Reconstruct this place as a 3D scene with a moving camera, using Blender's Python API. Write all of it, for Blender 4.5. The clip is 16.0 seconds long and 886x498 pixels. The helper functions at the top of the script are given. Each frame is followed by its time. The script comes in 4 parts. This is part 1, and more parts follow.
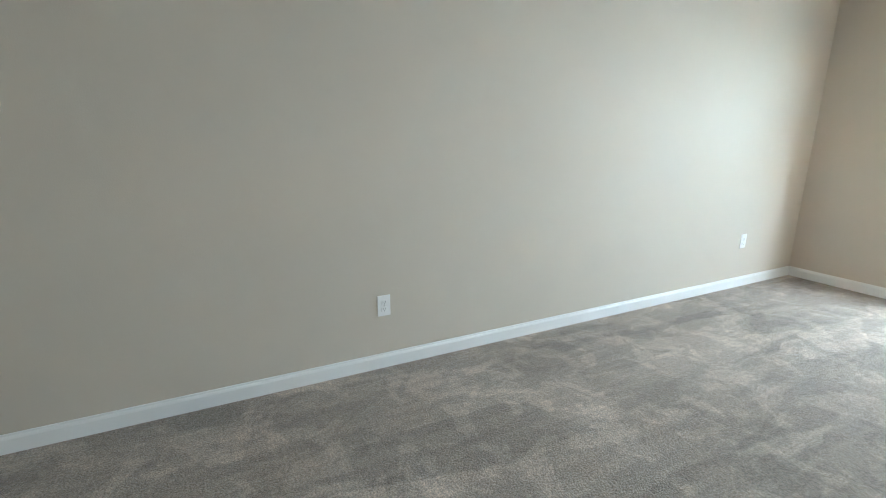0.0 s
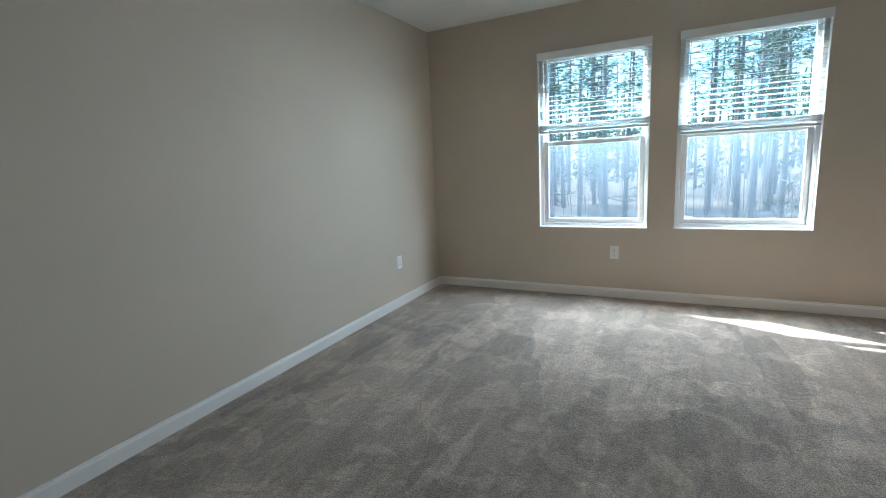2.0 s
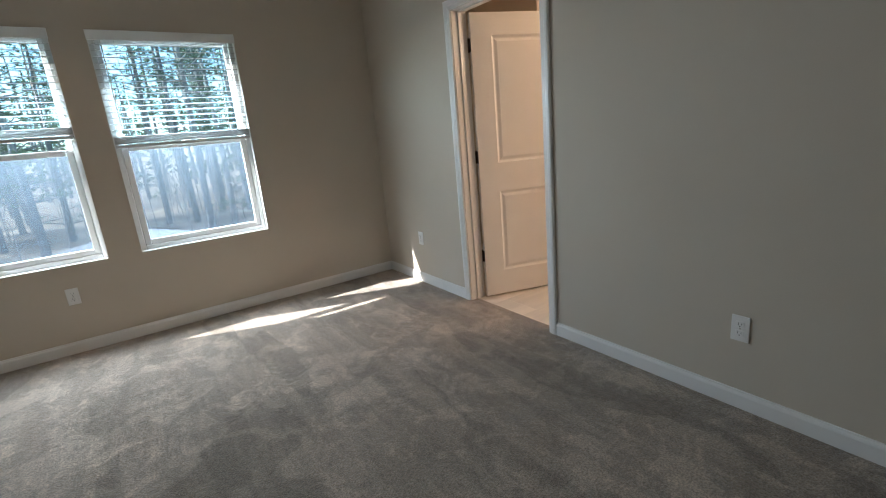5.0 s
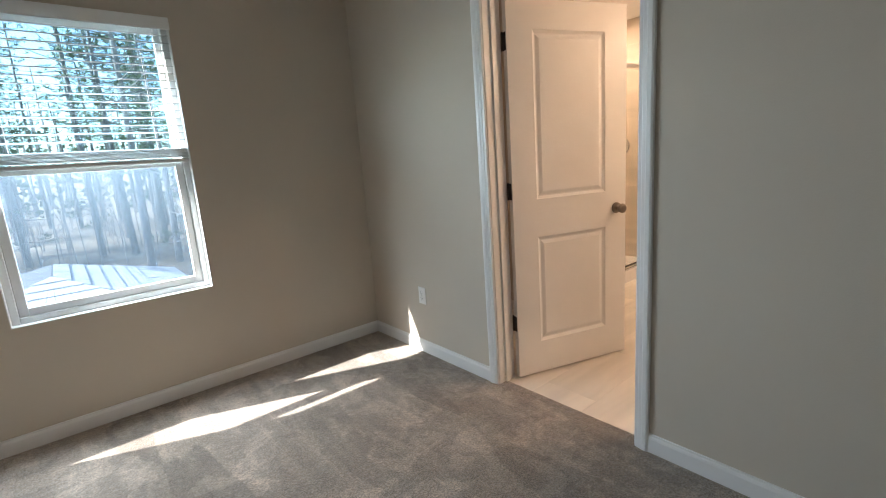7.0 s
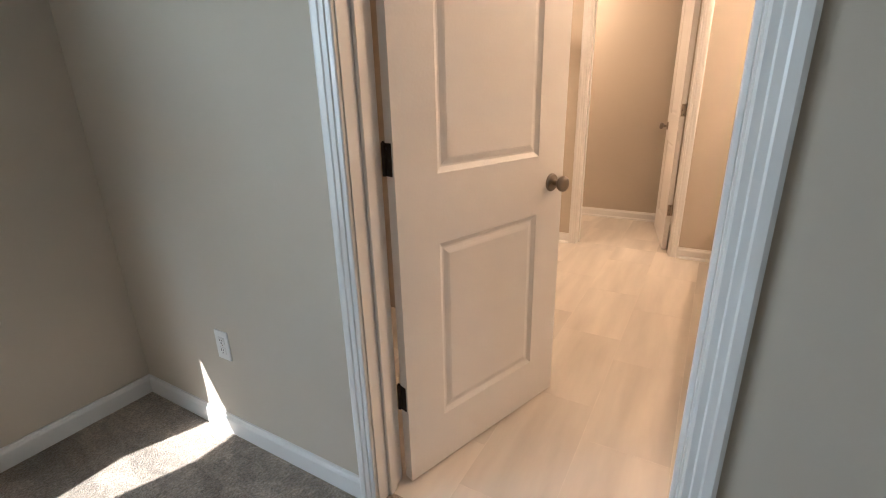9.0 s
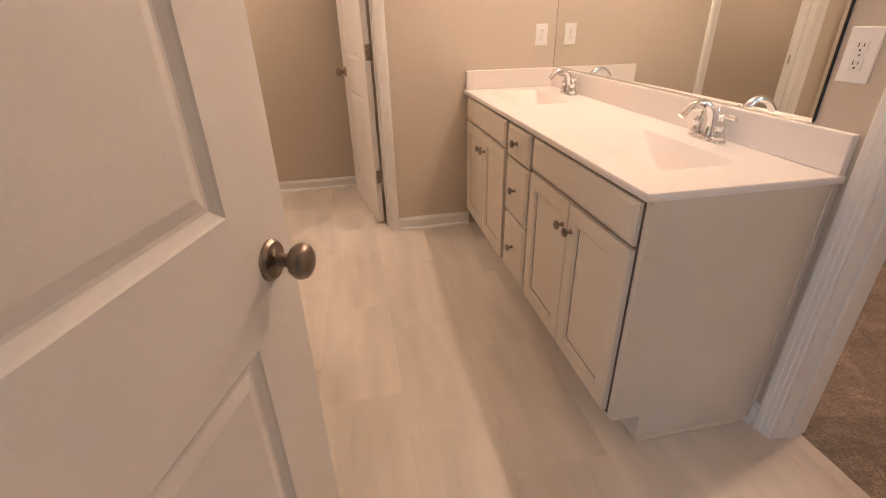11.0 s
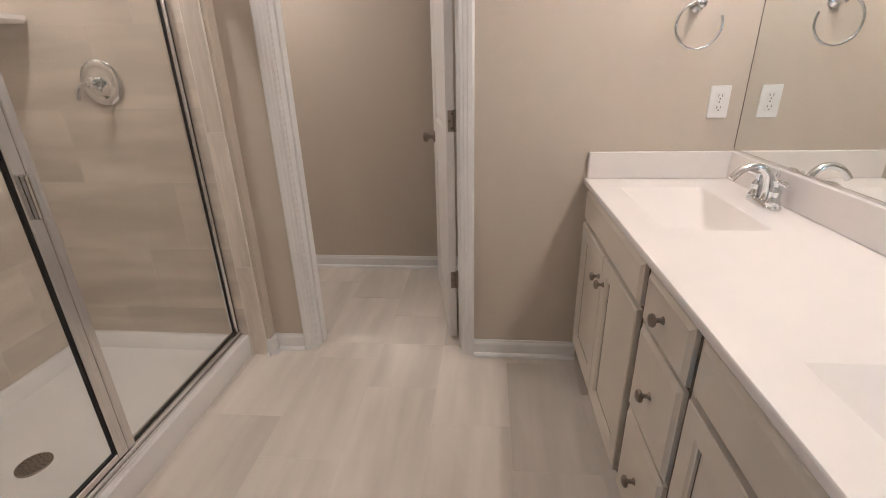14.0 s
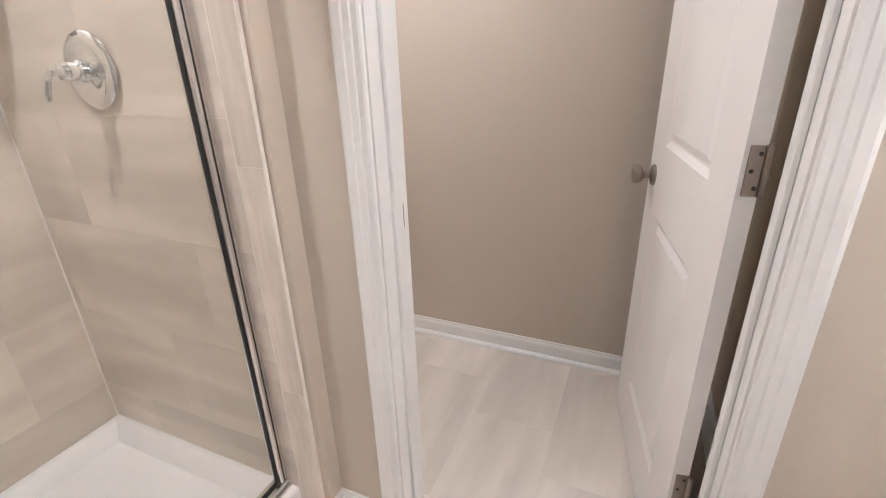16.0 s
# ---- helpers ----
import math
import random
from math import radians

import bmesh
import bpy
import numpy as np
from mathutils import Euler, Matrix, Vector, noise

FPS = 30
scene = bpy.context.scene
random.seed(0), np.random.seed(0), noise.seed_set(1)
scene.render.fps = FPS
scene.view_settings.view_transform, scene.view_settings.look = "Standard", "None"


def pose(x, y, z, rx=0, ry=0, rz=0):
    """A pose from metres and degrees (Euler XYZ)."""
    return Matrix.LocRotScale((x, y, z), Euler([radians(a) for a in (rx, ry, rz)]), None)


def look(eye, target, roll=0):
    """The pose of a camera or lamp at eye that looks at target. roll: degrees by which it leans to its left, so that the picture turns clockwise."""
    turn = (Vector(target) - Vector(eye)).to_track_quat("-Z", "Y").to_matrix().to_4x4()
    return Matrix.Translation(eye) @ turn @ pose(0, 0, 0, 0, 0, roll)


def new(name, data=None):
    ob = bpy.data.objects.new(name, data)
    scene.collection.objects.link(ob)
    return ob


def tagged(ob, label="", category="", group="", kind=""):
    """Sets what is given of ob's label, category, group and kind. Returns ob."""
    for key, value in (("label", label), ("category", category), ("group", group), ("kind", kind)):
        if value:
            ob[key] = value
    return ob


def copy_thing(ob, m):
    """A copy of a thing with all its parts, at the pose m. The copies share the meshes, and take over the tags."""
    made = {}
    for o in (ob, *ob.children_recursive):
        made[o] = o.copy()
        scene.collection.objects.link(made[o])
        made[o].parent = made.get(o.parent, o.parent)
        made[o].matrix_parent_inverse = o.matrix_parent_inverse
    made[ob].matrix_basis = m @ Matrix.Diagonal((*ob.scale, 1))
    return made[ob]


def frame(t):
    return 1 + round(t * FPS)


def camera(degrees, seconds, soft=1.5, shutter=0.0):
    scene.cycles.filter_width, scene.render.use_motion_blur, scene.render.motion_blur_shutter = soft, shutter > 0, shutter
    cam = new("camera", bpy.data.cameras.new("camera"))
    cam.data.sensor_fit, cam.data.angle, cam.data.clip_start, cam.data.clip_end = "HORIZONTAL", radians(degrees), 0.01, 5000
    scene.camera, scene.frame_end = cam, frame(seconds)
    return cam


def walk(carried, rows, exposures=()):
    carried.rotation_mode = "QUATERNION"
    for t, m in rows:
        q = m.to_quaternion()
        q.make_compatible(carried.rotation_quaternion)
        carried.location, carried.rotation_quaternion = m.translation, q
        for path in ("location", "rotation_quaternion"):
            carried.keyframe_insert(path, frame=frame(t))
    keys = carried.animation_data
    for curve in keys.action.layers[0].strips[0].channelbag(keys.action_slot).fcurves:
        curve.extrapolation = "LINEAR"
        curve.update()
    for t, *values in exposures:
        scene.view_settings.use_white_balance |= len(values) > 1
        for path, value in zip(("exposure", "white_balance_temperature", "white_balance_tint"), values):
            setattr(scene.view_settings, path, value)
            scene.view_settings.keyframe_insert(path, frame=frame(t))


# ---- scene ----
cam = camera(88.1, 16.0, 1.0)

PATH = [
    (0, (-1.988, -4.634, 1.258), (-3.726, -3.775, 0.767), 0.1),
    (0.5, (-2.061, -4.603, 1.194), (-3.643, -3.468, 0.737), 0.0),
    (1, (-2.017, -4.473, 1.196), (-3.47, -3.17, 0.759), -1.3),
    (1.5, (-2.012, -4.293, 1.211), (-3.258, -2.782, 0.808), -2.0),
    (2, (-2.001, -4.152, 1.245), (-2.905, -2.407, 0.878), -3.1),
    (2.5, (-2.054, -4.059, 1.324), (-2.578, -2.163, 0.965), -4.2),
    (3, (-2.031, -4.033, 1.308), (-2.035, -2.065, 0.951), -3.8),
    (3.5, (-2.019, -4.112, 1.275), (-1.391, -2.256, 0.873), -4.1),
    (3.7, (-2.022, -4.176, 1.277), (-1.201, -2.406, 0.84), -4.4),
    (5.8, (-1.996, -3.648, 1.317), (-0.907, -2.046, 0.82), -5.1),
    (6, (-1.996, -3.542, 1.327), (-0.912, -1.929, 0.854), -4.7),
    (6.5, (-1.917, -3.216, 1.34), (-0.764, -1.635, 0.929), -4.6),
    (7, (-1.737, -2.978, 1.286), (-0.492, -1.462, 0.896), -4.1),
    (7.5, (-1.589, -2.739, 1.301), (-0.234, -1.36, 0.789), -3.7),
    (8, (-1.394, -2.462, 1.246), (0.122, -1.273, 0.708), -3.0),
    (8.2, (-1.301, -2.376, 1.246), (0.241, -1.228, 0.692), -2.4),
    (10.3, (-0.166, -1.734, 1.237), (1.619, -1.401, 0.399), -2.7),
    (10.5, (-0.089, -1.728, 1.234), (1.705, -1.551, 0.368), -2.7),
    (11, (0.12, -1.702, 1.25), (1.876, -2.027, 0.349), -1.4),
    (11.5, (0.209, -1.736, 1.239), (1.864, -2.435, 0.359), -0.9),
    (12, (0.322, -1.839, 1.226), (1.793, -2.896, 0.377), -0.8),
    (12.5, (0.452, -1.927, 1.222), (1.736, -3.238, 0.428), -1.5),
    (13, (0.673, -1.949, 1.24), (2.073, -3.157, 0.479), -2.1),
    (13.5, (0.887, -1.999, 1.273), (2.657, -2.55, 0.522), -2.0),
    (14, (1.039, -1.979, 1.312), (2.881, -1.793, 0.557), -1.5),
    (14.5, (1.243, -1.871, 1.297), (3.005, -1.315, 0.53), -2.0),
    (15, (1.465, -1.78, 1.302), (3.138, -1.033, 0.5), -1.4),
    (15.5, (1.802, -1.768, 1.311), (3.401, -0.88, 0.502), -0.8),
    (16, (2.12, -1.648, 1.271), (3.809, -0.896, 0.507), -1.7),
]

EXPOSURES = [(0.0, 3.55, 5550, 3), (0.5, 3.37, 5650, 4), (1.0, 2.85, 5700, 4), (2.0, 2.22, 5600, 5), (3.0, 1.95, 5900, 8), (3.5, 1.8, 5900, 8), (6.5, 1.85, 6000, 9),
             (7.0, 1.95, 6000, 9), (8.2, 2.1, 5950, 8), (10.3, 1.65, 5750, 14), (11.0, 1.6, 5650, 13), (12.5, 1.42, 4700, 6), (13.0, 1.23, 4500, 5), (13.5, 1.2, 4450, 2),
             (14.0, 1.33, 4380, 1), (14.6, 1.62, 4260, 0), (15.2, 1.9, 4150, 0), (16.0, 2.1, 4100, 0)]
walk(cam, [(t, look(eye, target, roll)) for t, eye, target, roll in PATH], EXPOSURES)

# ---- daylight ----
SUN_WAY = Vector((1.33, -0.52, -1.0))          # the way the sunlight travels
world = bpy.data.worlds.new("sky")
scene.world = world
world.use_nodes = True
wn = world.node_tree
sky = wn.nodes.new("ShaderNodeTexSky")
sky.sky_type = "NISHITA"
sky.sun_disc = False
sky.sun_elevation = radians(36)
sky.sun_rotation = radians(-70)
wn.links.new(sky.outputs[0], wn.nodes["Background"].inputs[0])
wn.nodes["Background"].inputs[1].default_value = 0.15
sun = new("sun", bpy.data.lights.new("sun", "SUN"))
sun.data.energy, sun.data.angle, sun.data.color = 5.0, radians(0.5), (1.0, 0.95, 0.87)
sun.matrix_world = look((-30, 12, 25), Vector((-30, 12, 25)) + SUN_WAY)


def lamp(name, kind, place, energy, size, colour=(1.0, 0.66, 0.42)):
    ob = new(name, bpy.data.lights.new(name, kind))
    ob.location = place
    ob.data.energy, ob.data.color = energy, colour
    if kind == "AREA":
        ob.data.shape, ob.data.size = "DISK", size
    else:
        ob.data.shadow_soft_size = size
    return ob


for lx in (1.33, 1.60, 2.40, 2.67):
    lamp("vanity_bulb", "POINT", (lx, -2.865, 2.13), 4.4, 0.04)
for wx in (-2.675, -1.565):
    sl = lamp("window_skylight", "AREA", (wx, 0.36, 1.50), 15.0, 0.85, (0.86, 0.95, 1.0))
    sl.data.shape, sl.data.size_y = "RECTANGLE", 0.7
    sl.rotation_euler = (radians(-47), 0, 0)
lamp("shower_downlight_bulb", "AREA", (2.30, -0.52, 2.455), 4.3, 0.11)
# unseen ceiling lamp, added to light the toilet room
lamp("toilet_room_fill_lamp", "AREA", (3.45, -0.7, 2.40), 4.4, 0.22)
# another unseen lamp, added to brighten the closet
lamp("closet_fill_lamp", "AREA", (1.3, -4.1, 2.40), 6.2, 0.22, (1.0, 0.61, 0.38))


# ---- materials ----
def mat(name, colour, rough=0.5, metal=0.0, bump=0.0, bump_scale=200.0, vary=0.0, vary_scale=2.0, spec=0.5, stretch=(1, 1, 1),
        fine=0.0, fine_scale=60.0, rand=0.0, coord="pos"):
    """A plain surface with two scales of colour variation and a fine relief."""
    m = bpy.data.materials.new(name)
    m.use_nodes = True
    nt = m.node_tree
    b = nt.nodes["Principled BSDF"]
    b.inputs["Roughness"].default_value = rough
    b.inputs["Metallic"].default_value = metal
    b.inputs["Specular IOR Level"].default_value = spec
    geo = nt.nodes.new("ShaderNodeNewGeometry")
    mp = nt.nodes.new("ShaderNodeMapping")
    mp.inputs["Scale"].default_value = stretch
    nt.links.new(geo.outputs["Position"], mp.inputs[0])
    info = nt.nodes.new("ShaderNodeObjectInfo")
    if rand:
        sc = nt.nodes.new("ShaderNodeVectorMath")
        sc.operation = "SCALE"
        sc.inputs[0].default_value = (13.7, 7.3, 9.1)
        nt.links.new(info.outputs["Random"], sc.inputs["Scale"])
        nt.links.new(sc.outputs[0], mp.inputs["Location"])
    value = None
    for amount, scale, detail in ((vary, vary_scale, 4), (fine, fine_scale, 3)):
        if amount:
            n = nt.nodes.new("ShaderNodeTexNoise")
            n.inputs["Scale"].default_value, n.inputs["Detail"].default_value = scale, detail
            nt.links.new(mp.outputs[0], n.inputs["Vector"])
            r = nt.nodes.new("ShaderNodeMapRange")
            r.inputs["From Min"].default_value, r.inputs["From Max"].default_value = 0.36, 0.64
            r.inputs["To Min"].default_value, r.inputs["To Max"].default_value = 1 - amount, 1 + amount
            nt.links.new(n.outputs["Fac"], r.inputs["Value"])
            if value is None:
                value = r.outputs[0]
            else:
                mu = nt.nodes.new("ShaderNodeMath")
                mu.operation = "MULTIPLY"
                nt.links.new(value, mu.inputs[0])
                nt.links.new(r.outputs[0], mu.inputs[1])
                value = mu.outputs[0]
    if rand:
        r = nt.nodes.new("ShaderNodeMapRange")
        r.inputs["To Min"].default_value, r.inputs["To Max"].default_value = 1 - rand, 1 + rand
        nt.links.new(info.outputs["Random"], r.inputs["Value"])
        if value is None:
            value = r.outputs[0]
        else:
            mu = nt.nodes.new("ShaderNodeMath")
            mu.operation = "MULTIPLY"
            nt.links.new(value, mu.inputs[0])
            nt.links.new(r.outputs[0], mu.inputs[1])
            value = mu.outputs[0]
    b.inputs["Base Color"].default_value = (*colour, 1)
    if value is not None:
        vm = nt.nodes.new("ShaderNodeVectorMath")
        vm.operation = "SCALE"
        vm.inputs[0].default_value = colour
        nt.links.new(value, vm.inputs["Scale"])
        nt.links.new(vm.outputs[0], b.inputs["Base Color"])
    if bump:
        n = nt.nodes.new("ShaderNodeTexNoise")
        n.inputs["Scale"].default_value, n.inputs["Detail"].default_value = bump_scale, 3
        nt.links.new(geo.outputs["Position"], n.inputs["Vector"])
        bp = nt.nodes.new("ShaderNodeBump")
        bp.inputs["Strength"].default_value, bp.inputs["Distance"].default_value = bump, 0.004
        nt.links.new(n.outputs["Fac"], bp.inputs["Height"])
        nt.links.new(bp.outputs[0], b.inputs["Normal"])
    return m


def carpet_material(name, colour):
    """Cut-pile carpet: trodden and brushed patches, vacuum streaks, a speckled pile."""
    m = bpy.data.materials.new(name)
    m.use_nodes = True
    nt = m.node_tree
    b = nt.nodes["Principled BSDF"]
    b.inputs["Roughness"].default_value = 0.95
    b.inputs["Specular IOR Level"].default_value = 0.1
    b.inputs["Sheen Weight"].default_value = 0.35
    b.inputs["Sheen Roughness"].default_value = 0.4
    geo = nt.nodes.new("ShaderNodeNewGeometry")

    def tex(scale, detail, lo, hi, a, c, stretch=(1, 1, 1), turn=0.0, dist=0.0, rough=0.5):
        mp = nt.nodes.new("ShaderNodeMapping")
        mp.inputs["Scale"].default_value = stretch
        mp.inputs["Rotation"].default_value = (0, 0, turn)
        nt.links.new(geo.outputs["Position"], mp.inputs[0])
        n = nt.nodes.new("ShaderNodeTexNoise")
        n.inputs["Scale"].default_value, n.inputs["Detail"].default_value = scale, detail
        n.inputs["Distortion"].default_value, n.inputs["Roughness"].default_value = dist, rough
        nt.links.new(mp.outputs[0], n.inputs["Vector"])
        r = nt.nodes.new("ShaderNodeMapRange")
        r.inputs["From Min"].default_value, r.inputs["From Max"].default_value = lo, hi
        r.inputs["To Min"].default_value, r.inputs["To Max"].default_value = a, c
        nt.links.new(n.outputs["Fac"], r.inputs["Value"])
        return n.outputs["Fac"], r.outputs[0]

    def marks(scale, stretch, turn, wobble, a, c):
        """Vacuum strokes and footmarks: patches of pile brushed one way or the other, with ragged edges."""
        mp = nt.nodes.new("ShaderNodeMapping")
        mp.inputs["Scale"].default_value = stretch
        mp.inputs["Rotation"].default_value = (0, 0, turn)
        nt.links.new(geo.outputs["Position"], mp.inputs[0])
        n = nt.nodes.new("ShaderNodeTexNoise")
        n.inputs["Scale"].default_value, n.inputs["Detail"].default_value = 6.0, 5
        nt.links.new(geo.outputs["Position"], n.inputs["Vector"])
        ad = nt.nodes.new("ShaderNodeVectorMath")
        ad.operation = "MULTIPLY_ADD"
        ad.inputs[1].default_value = (wobble, wobble, 0)
        nt.links.new(n.outputs["Color"], ad.inputs[0])
        nt.links.new(mp.outputs[0], ad.inputs[2])
        vo = nt.nodes.new("ShaderNodeTexVoronoi")
        vo.feature = "SMOOTH_F1"
        vo.inputs["Smoothness"].default_value = 0.05
        vo.inputs["Scale"].default_value = scale
        nt.links.new(ad.outputs[0], vo.inputs["Vector"])
        sp = nt.nodes.new("ShaderNodeSeparateColor")
        nt.links.new(vo.outputs["Color"], sp.inputs[0])
        r = nt.nodes.new("ShaderNodeMapRange")
        r.inputs["From Min"].default_value, r.inputs["From Max"].default_value = 0.2, 0.8
        r.inputs["To Min"].default_value, r.inputs["To Max"].default_value = a, c
        nt.links.new(sp.outputs[0], r.inputs["Value"])
        return r.outputs[0]

    patches = tex(4.2, 8, 0.50, 0.565, 0.91, 1.20, dist=0.8, rough=0.66)[1]
    streaks = tex(3.4, 7, 0.46, 0.55, 0.93, 1.07, stretch=(4.5, 0.55, 1), turn=0.12, rough=0.62)[1]
    strokes = marks(1.0, (4.2, 0.95, 0), 0.10, 0.35, 0.84, 1.15)
    foot = marks(1.0, (3.6, 3.0, 0), 0.6, 0.9, 0.90, 1.10)
    small = tex(38.0, 5, 0.38, 0.62, 0.86, 1.13, rough=0.7)[1]
    pile_raw, pile = tex(120.0, 4, 0.40, 0.60, 0.70, 1.28, rough=0.7)
    value = patches
    for other in (streaks, strokes, foot, small, pile):
        mu = nt.nodes.new("ShaderNodeMath")
        mu.operation = "MULTIPLY"
        nt.links.new(value, mu.inputs[0])
        nt.links.new(other, mu.inputs[1])
        value = mu.outputs[0]
    vm = nt.nodes.new("ShaderNodeVectorMath")
    vm.operation = "SCALE"
    vm.inputs[0].default_value = colour
    nt.links.new(value, vm.inputs["Scale"])
    nt.links.new(vm.outputs[0], b.inputs["Base Color"])
    add = nt.nodes.new("ShaderNodeMath")
    add.operation = "MULTIPLY_ADD"
    add.inputs[1].default_value = 0.5
    nt.links.new(small, add.inputs[0])
    nt.links.new(pile_raw, add.inputs[2])
    bp = nt.nodes.new("ShaderNodeBump")
    bp.inputs["Strength"].default_value, bp.inputs["Distance"].default_value = 0.9, 0.012
    nt.links.new(add.outputs[0], bp.inputs["Height"])
    nt.links.new(bp.outputs[0], b.inputs["Normal"])
    return m


def glass_material(name, tint=(1, 1, 1), rough=0.0):
    """A clear pane: mostly see-through, with a sheen at grazing angles."""
    m = bpy.data.materials.new(name)
    m.use_nodes = True
    nt = m.node_tree
    nt.nodes.remove(nt.nodes["Principled BSDF"])
    tr = nt.nodes.new("ShaderNodeBsdfTransparent")
    tr.inputs[0].default_value = (*tint, 1)
    gl = nt.nodes.new("ShaderNodeBsdfGlossy")
    gl.inputs["Roughness"].default_value = rough
    lw = nt.nodes.new("ShaderNodeLayerWeight")
    pw = nt.nodes.new("ShaderNodeMath")
    pw.operation = "POWER"
    pw.inputs[1].default_value = 5.0
    fr = nt.nodes.new("ShaderNodeMapRange")
    fr.inputs["To Min"].default_value, fr.inputs["To Max"].default_value = 0.03, 0.8
    nt.links.new(lw.outputs["Facing"], pw.inputs[0])
    nt.links.new(pw.outputs[0], fr.inputs["Value"])
    mix = nt.nodes.new("ShaderNodeMixShader")
    nt.links.new(fr.outputs[0], mix.inputs[0])
    nt.links.new(tr.outputs[0], mix.inputs[1])
    nt.links.new(gl.outputs[0], mix.inputs[2])
    nt.links.new(mix.outputs[0], nt.nodes["Material Output"].inputs[0])
    return m


WALL = mat("beige_wall_paint", (0.58, 0.515, 0.43), 0.75, bump=0.12, bump_scale=180, vary=0.015, vary_scale=1.5, spec=0.25)
CEIL = mat("white_ceiling_paint", (0.80, 0.79, 0.76), 0.9, bump=0.35, bump_scale=90, vary=0.02, vary_scale=2, spec=0.1)
TRIM = mat("white_semigloss_trim", (0.80, 0.79, 0.77), 0.35, bump=0.03, bump_scale=60, vary=0.02, vary_scale=3)
DOOR = mat("white_door_paint", (0.80, 0.78, 0.75), 0.4, bump=0.08, bump_scale=120, vary=0.015, vary_scale=2)
CARPET = carpet_material("taupe_carpet", (0.395, 0.325, 0.262))
VINYL = mat("white_vinyl", (0.82, 0.83, 0.82), 0.4, vary=0.02, vary_scale=5)
BLIND = mat("white_blind_slat", (0.62, 0.62, 0.61), 0.45, vary=0.02, vary_scale=6)
CORD = mat("blind_cord", (0.7, 0.7, 0.68), 0.8)
PLASTIC = mat("white_plastic", (0.83, 0.82, 0.80), 0.35)
SLOT = mat("dark_slot", (0.03, 0.03, 0.03), 0.6)
BRONZE = mat("dark_bronze_hinge", (0.035, 0.028, 0.022), 0.45, 0.7, vary=0.3, vary_scale=40)
NICKEL = mat("satin_nickel", (0.31, 0.265, 0.22), 0.28, 1.0, vary=0.05, vary_scale=30)
CHROME = mat("polished_chrome", (0.78, 0.79, 0.80), 0.06, 1.0)
ALU = mat("brushed_aluminium", (0.72, 0.71, 0.70), 0.22, 1.0, vary=0.06, vary_scale=8, stretch=(30, 30, 1))
GASKET = mat("black_gasket", (0.012, 0.012, 0.012), 0.6)
CABINET = mat("warm_white_cabinet_paint", (0.66, 0.60, 0.51), 0.4, bump=0.05, bump_scale=90, vary=0.025, vary_scale=4)
# dark colour for the shade in cabinet gaps and panel grooves
REVEAL_SHADE = mat("dark_shade_line", (0.12, 0.095, 0.075), 0.7, vary=0.2, vary_scale=20)
MARBLE = mat("white_cultured_marble", (0.82, 0.78, 0.75), 0.36, vary=0.015, vary_scale=3)
ACRYLIC = mat("white_acrylic", (0.82, 0.80, 0.78), 0.25, bump=0.02, bump_scale=300, vary=0.015, vary_scale=3)
GROUT = mat("pale_grout", (0.80, 0.74, 0.66), 0.9, bump=0.2, bump_scale=300, vary=0.08, vary_scale=8)
FLOOR_TILE = mat("wood_look_floor_tile", (0.68, 0.625, 0.555), 0.38, vary=0.11, vary_scale=1.7, stretch=(0.5, 3.4, 1), fine=0.03,
                 fine_scale=5, rand=0.02, bump=0.03, bump_scale=80)
WALL_TILE = mat("wood_look_wall_tile", (0.65, 0.58, 0.49), 0.3, vary=0.13, vary_scale=1.8, stretch=(0.5, 0.5, 3.8), fine=0.045,
                fine_scale=6, rand=0.015, bump=0.03, bump_scale=80)
TRIM_TILE = mat("wood_look_trim_tile", (0.66, 0.595, 0.51), 0.3, vary=0.12, vary_scale=1.5, stretch=(7, 7, 0.9), fine=0.05,
                fine_scale=9, rand=0.05)
MIRROR = mat("mirror_silver", (0.90, 0.92, 0.90), 0.0, 1.0)
GLASS = glass_material("window_glass", (0.80, 0.96, 1.0))
SHOWER_GLASS = glass_material("shower_glass", (0.965, 0.97, 0.96))
SCREEN = bpy.data.materials.new("insect_screen")
SCREEN.use_nodes = True
sn = SCREEN.node_tree
sn.nodes.remove(sn.nodes["Principled BSDF"])
s_tr, s_df, s_mix = sn.nodes.new("ShaderNodeBsdfTransparent"), sn.nodes.new("ShaderNodeBsdfDiffuse"), sn.nodes.new("ShaderNodeMixShader")
s_tl, s_add = sn.nodes.new("ShaderNodeBsdfTranslucent"), sn.nodes.new("ShaderNodeMixShader")
s_df.inputs[0].default_value = s_tl.inputs[0].default_value = (0.48, 0.46, 0.50, 1)
s_tr.inputs[0].default_value = (0.88, 0.80, 0.82, 1)
s_mix.inputs[0].default_value, s_add.inputs[0].default_value = 0.12, 0.4
sn.links.new(s_df.outputs[0], s_add.inputs[1])
sn.links.new(s_tl.outputs[0], s_add.inputs[2])
sn.links.new(s_tr.outputs[0], s_mix.inputs[1])
sn.links.new(s_add.outputs[0], s_mix.inputs[2])
sn.links.new(s_mix.outputs[0], sn.nodes["Material Output"].inputs[0])
BULB = bpy.data.materials.new("frosted_lamp_glass")
BULB.use_nodes = True
BULB.node_tree.nodes["Principled BSDF"].inputs["Emission Color"].default_value = (1.0, 0.80, 0.58, 1)
BULB.node_tree.nodes["Principled BSDF"].inputs["Emission Strength"].default_value = 3.0
WIRE = mat("white_coated_wire", (0.78, 0.76, 0.73), 0.4)
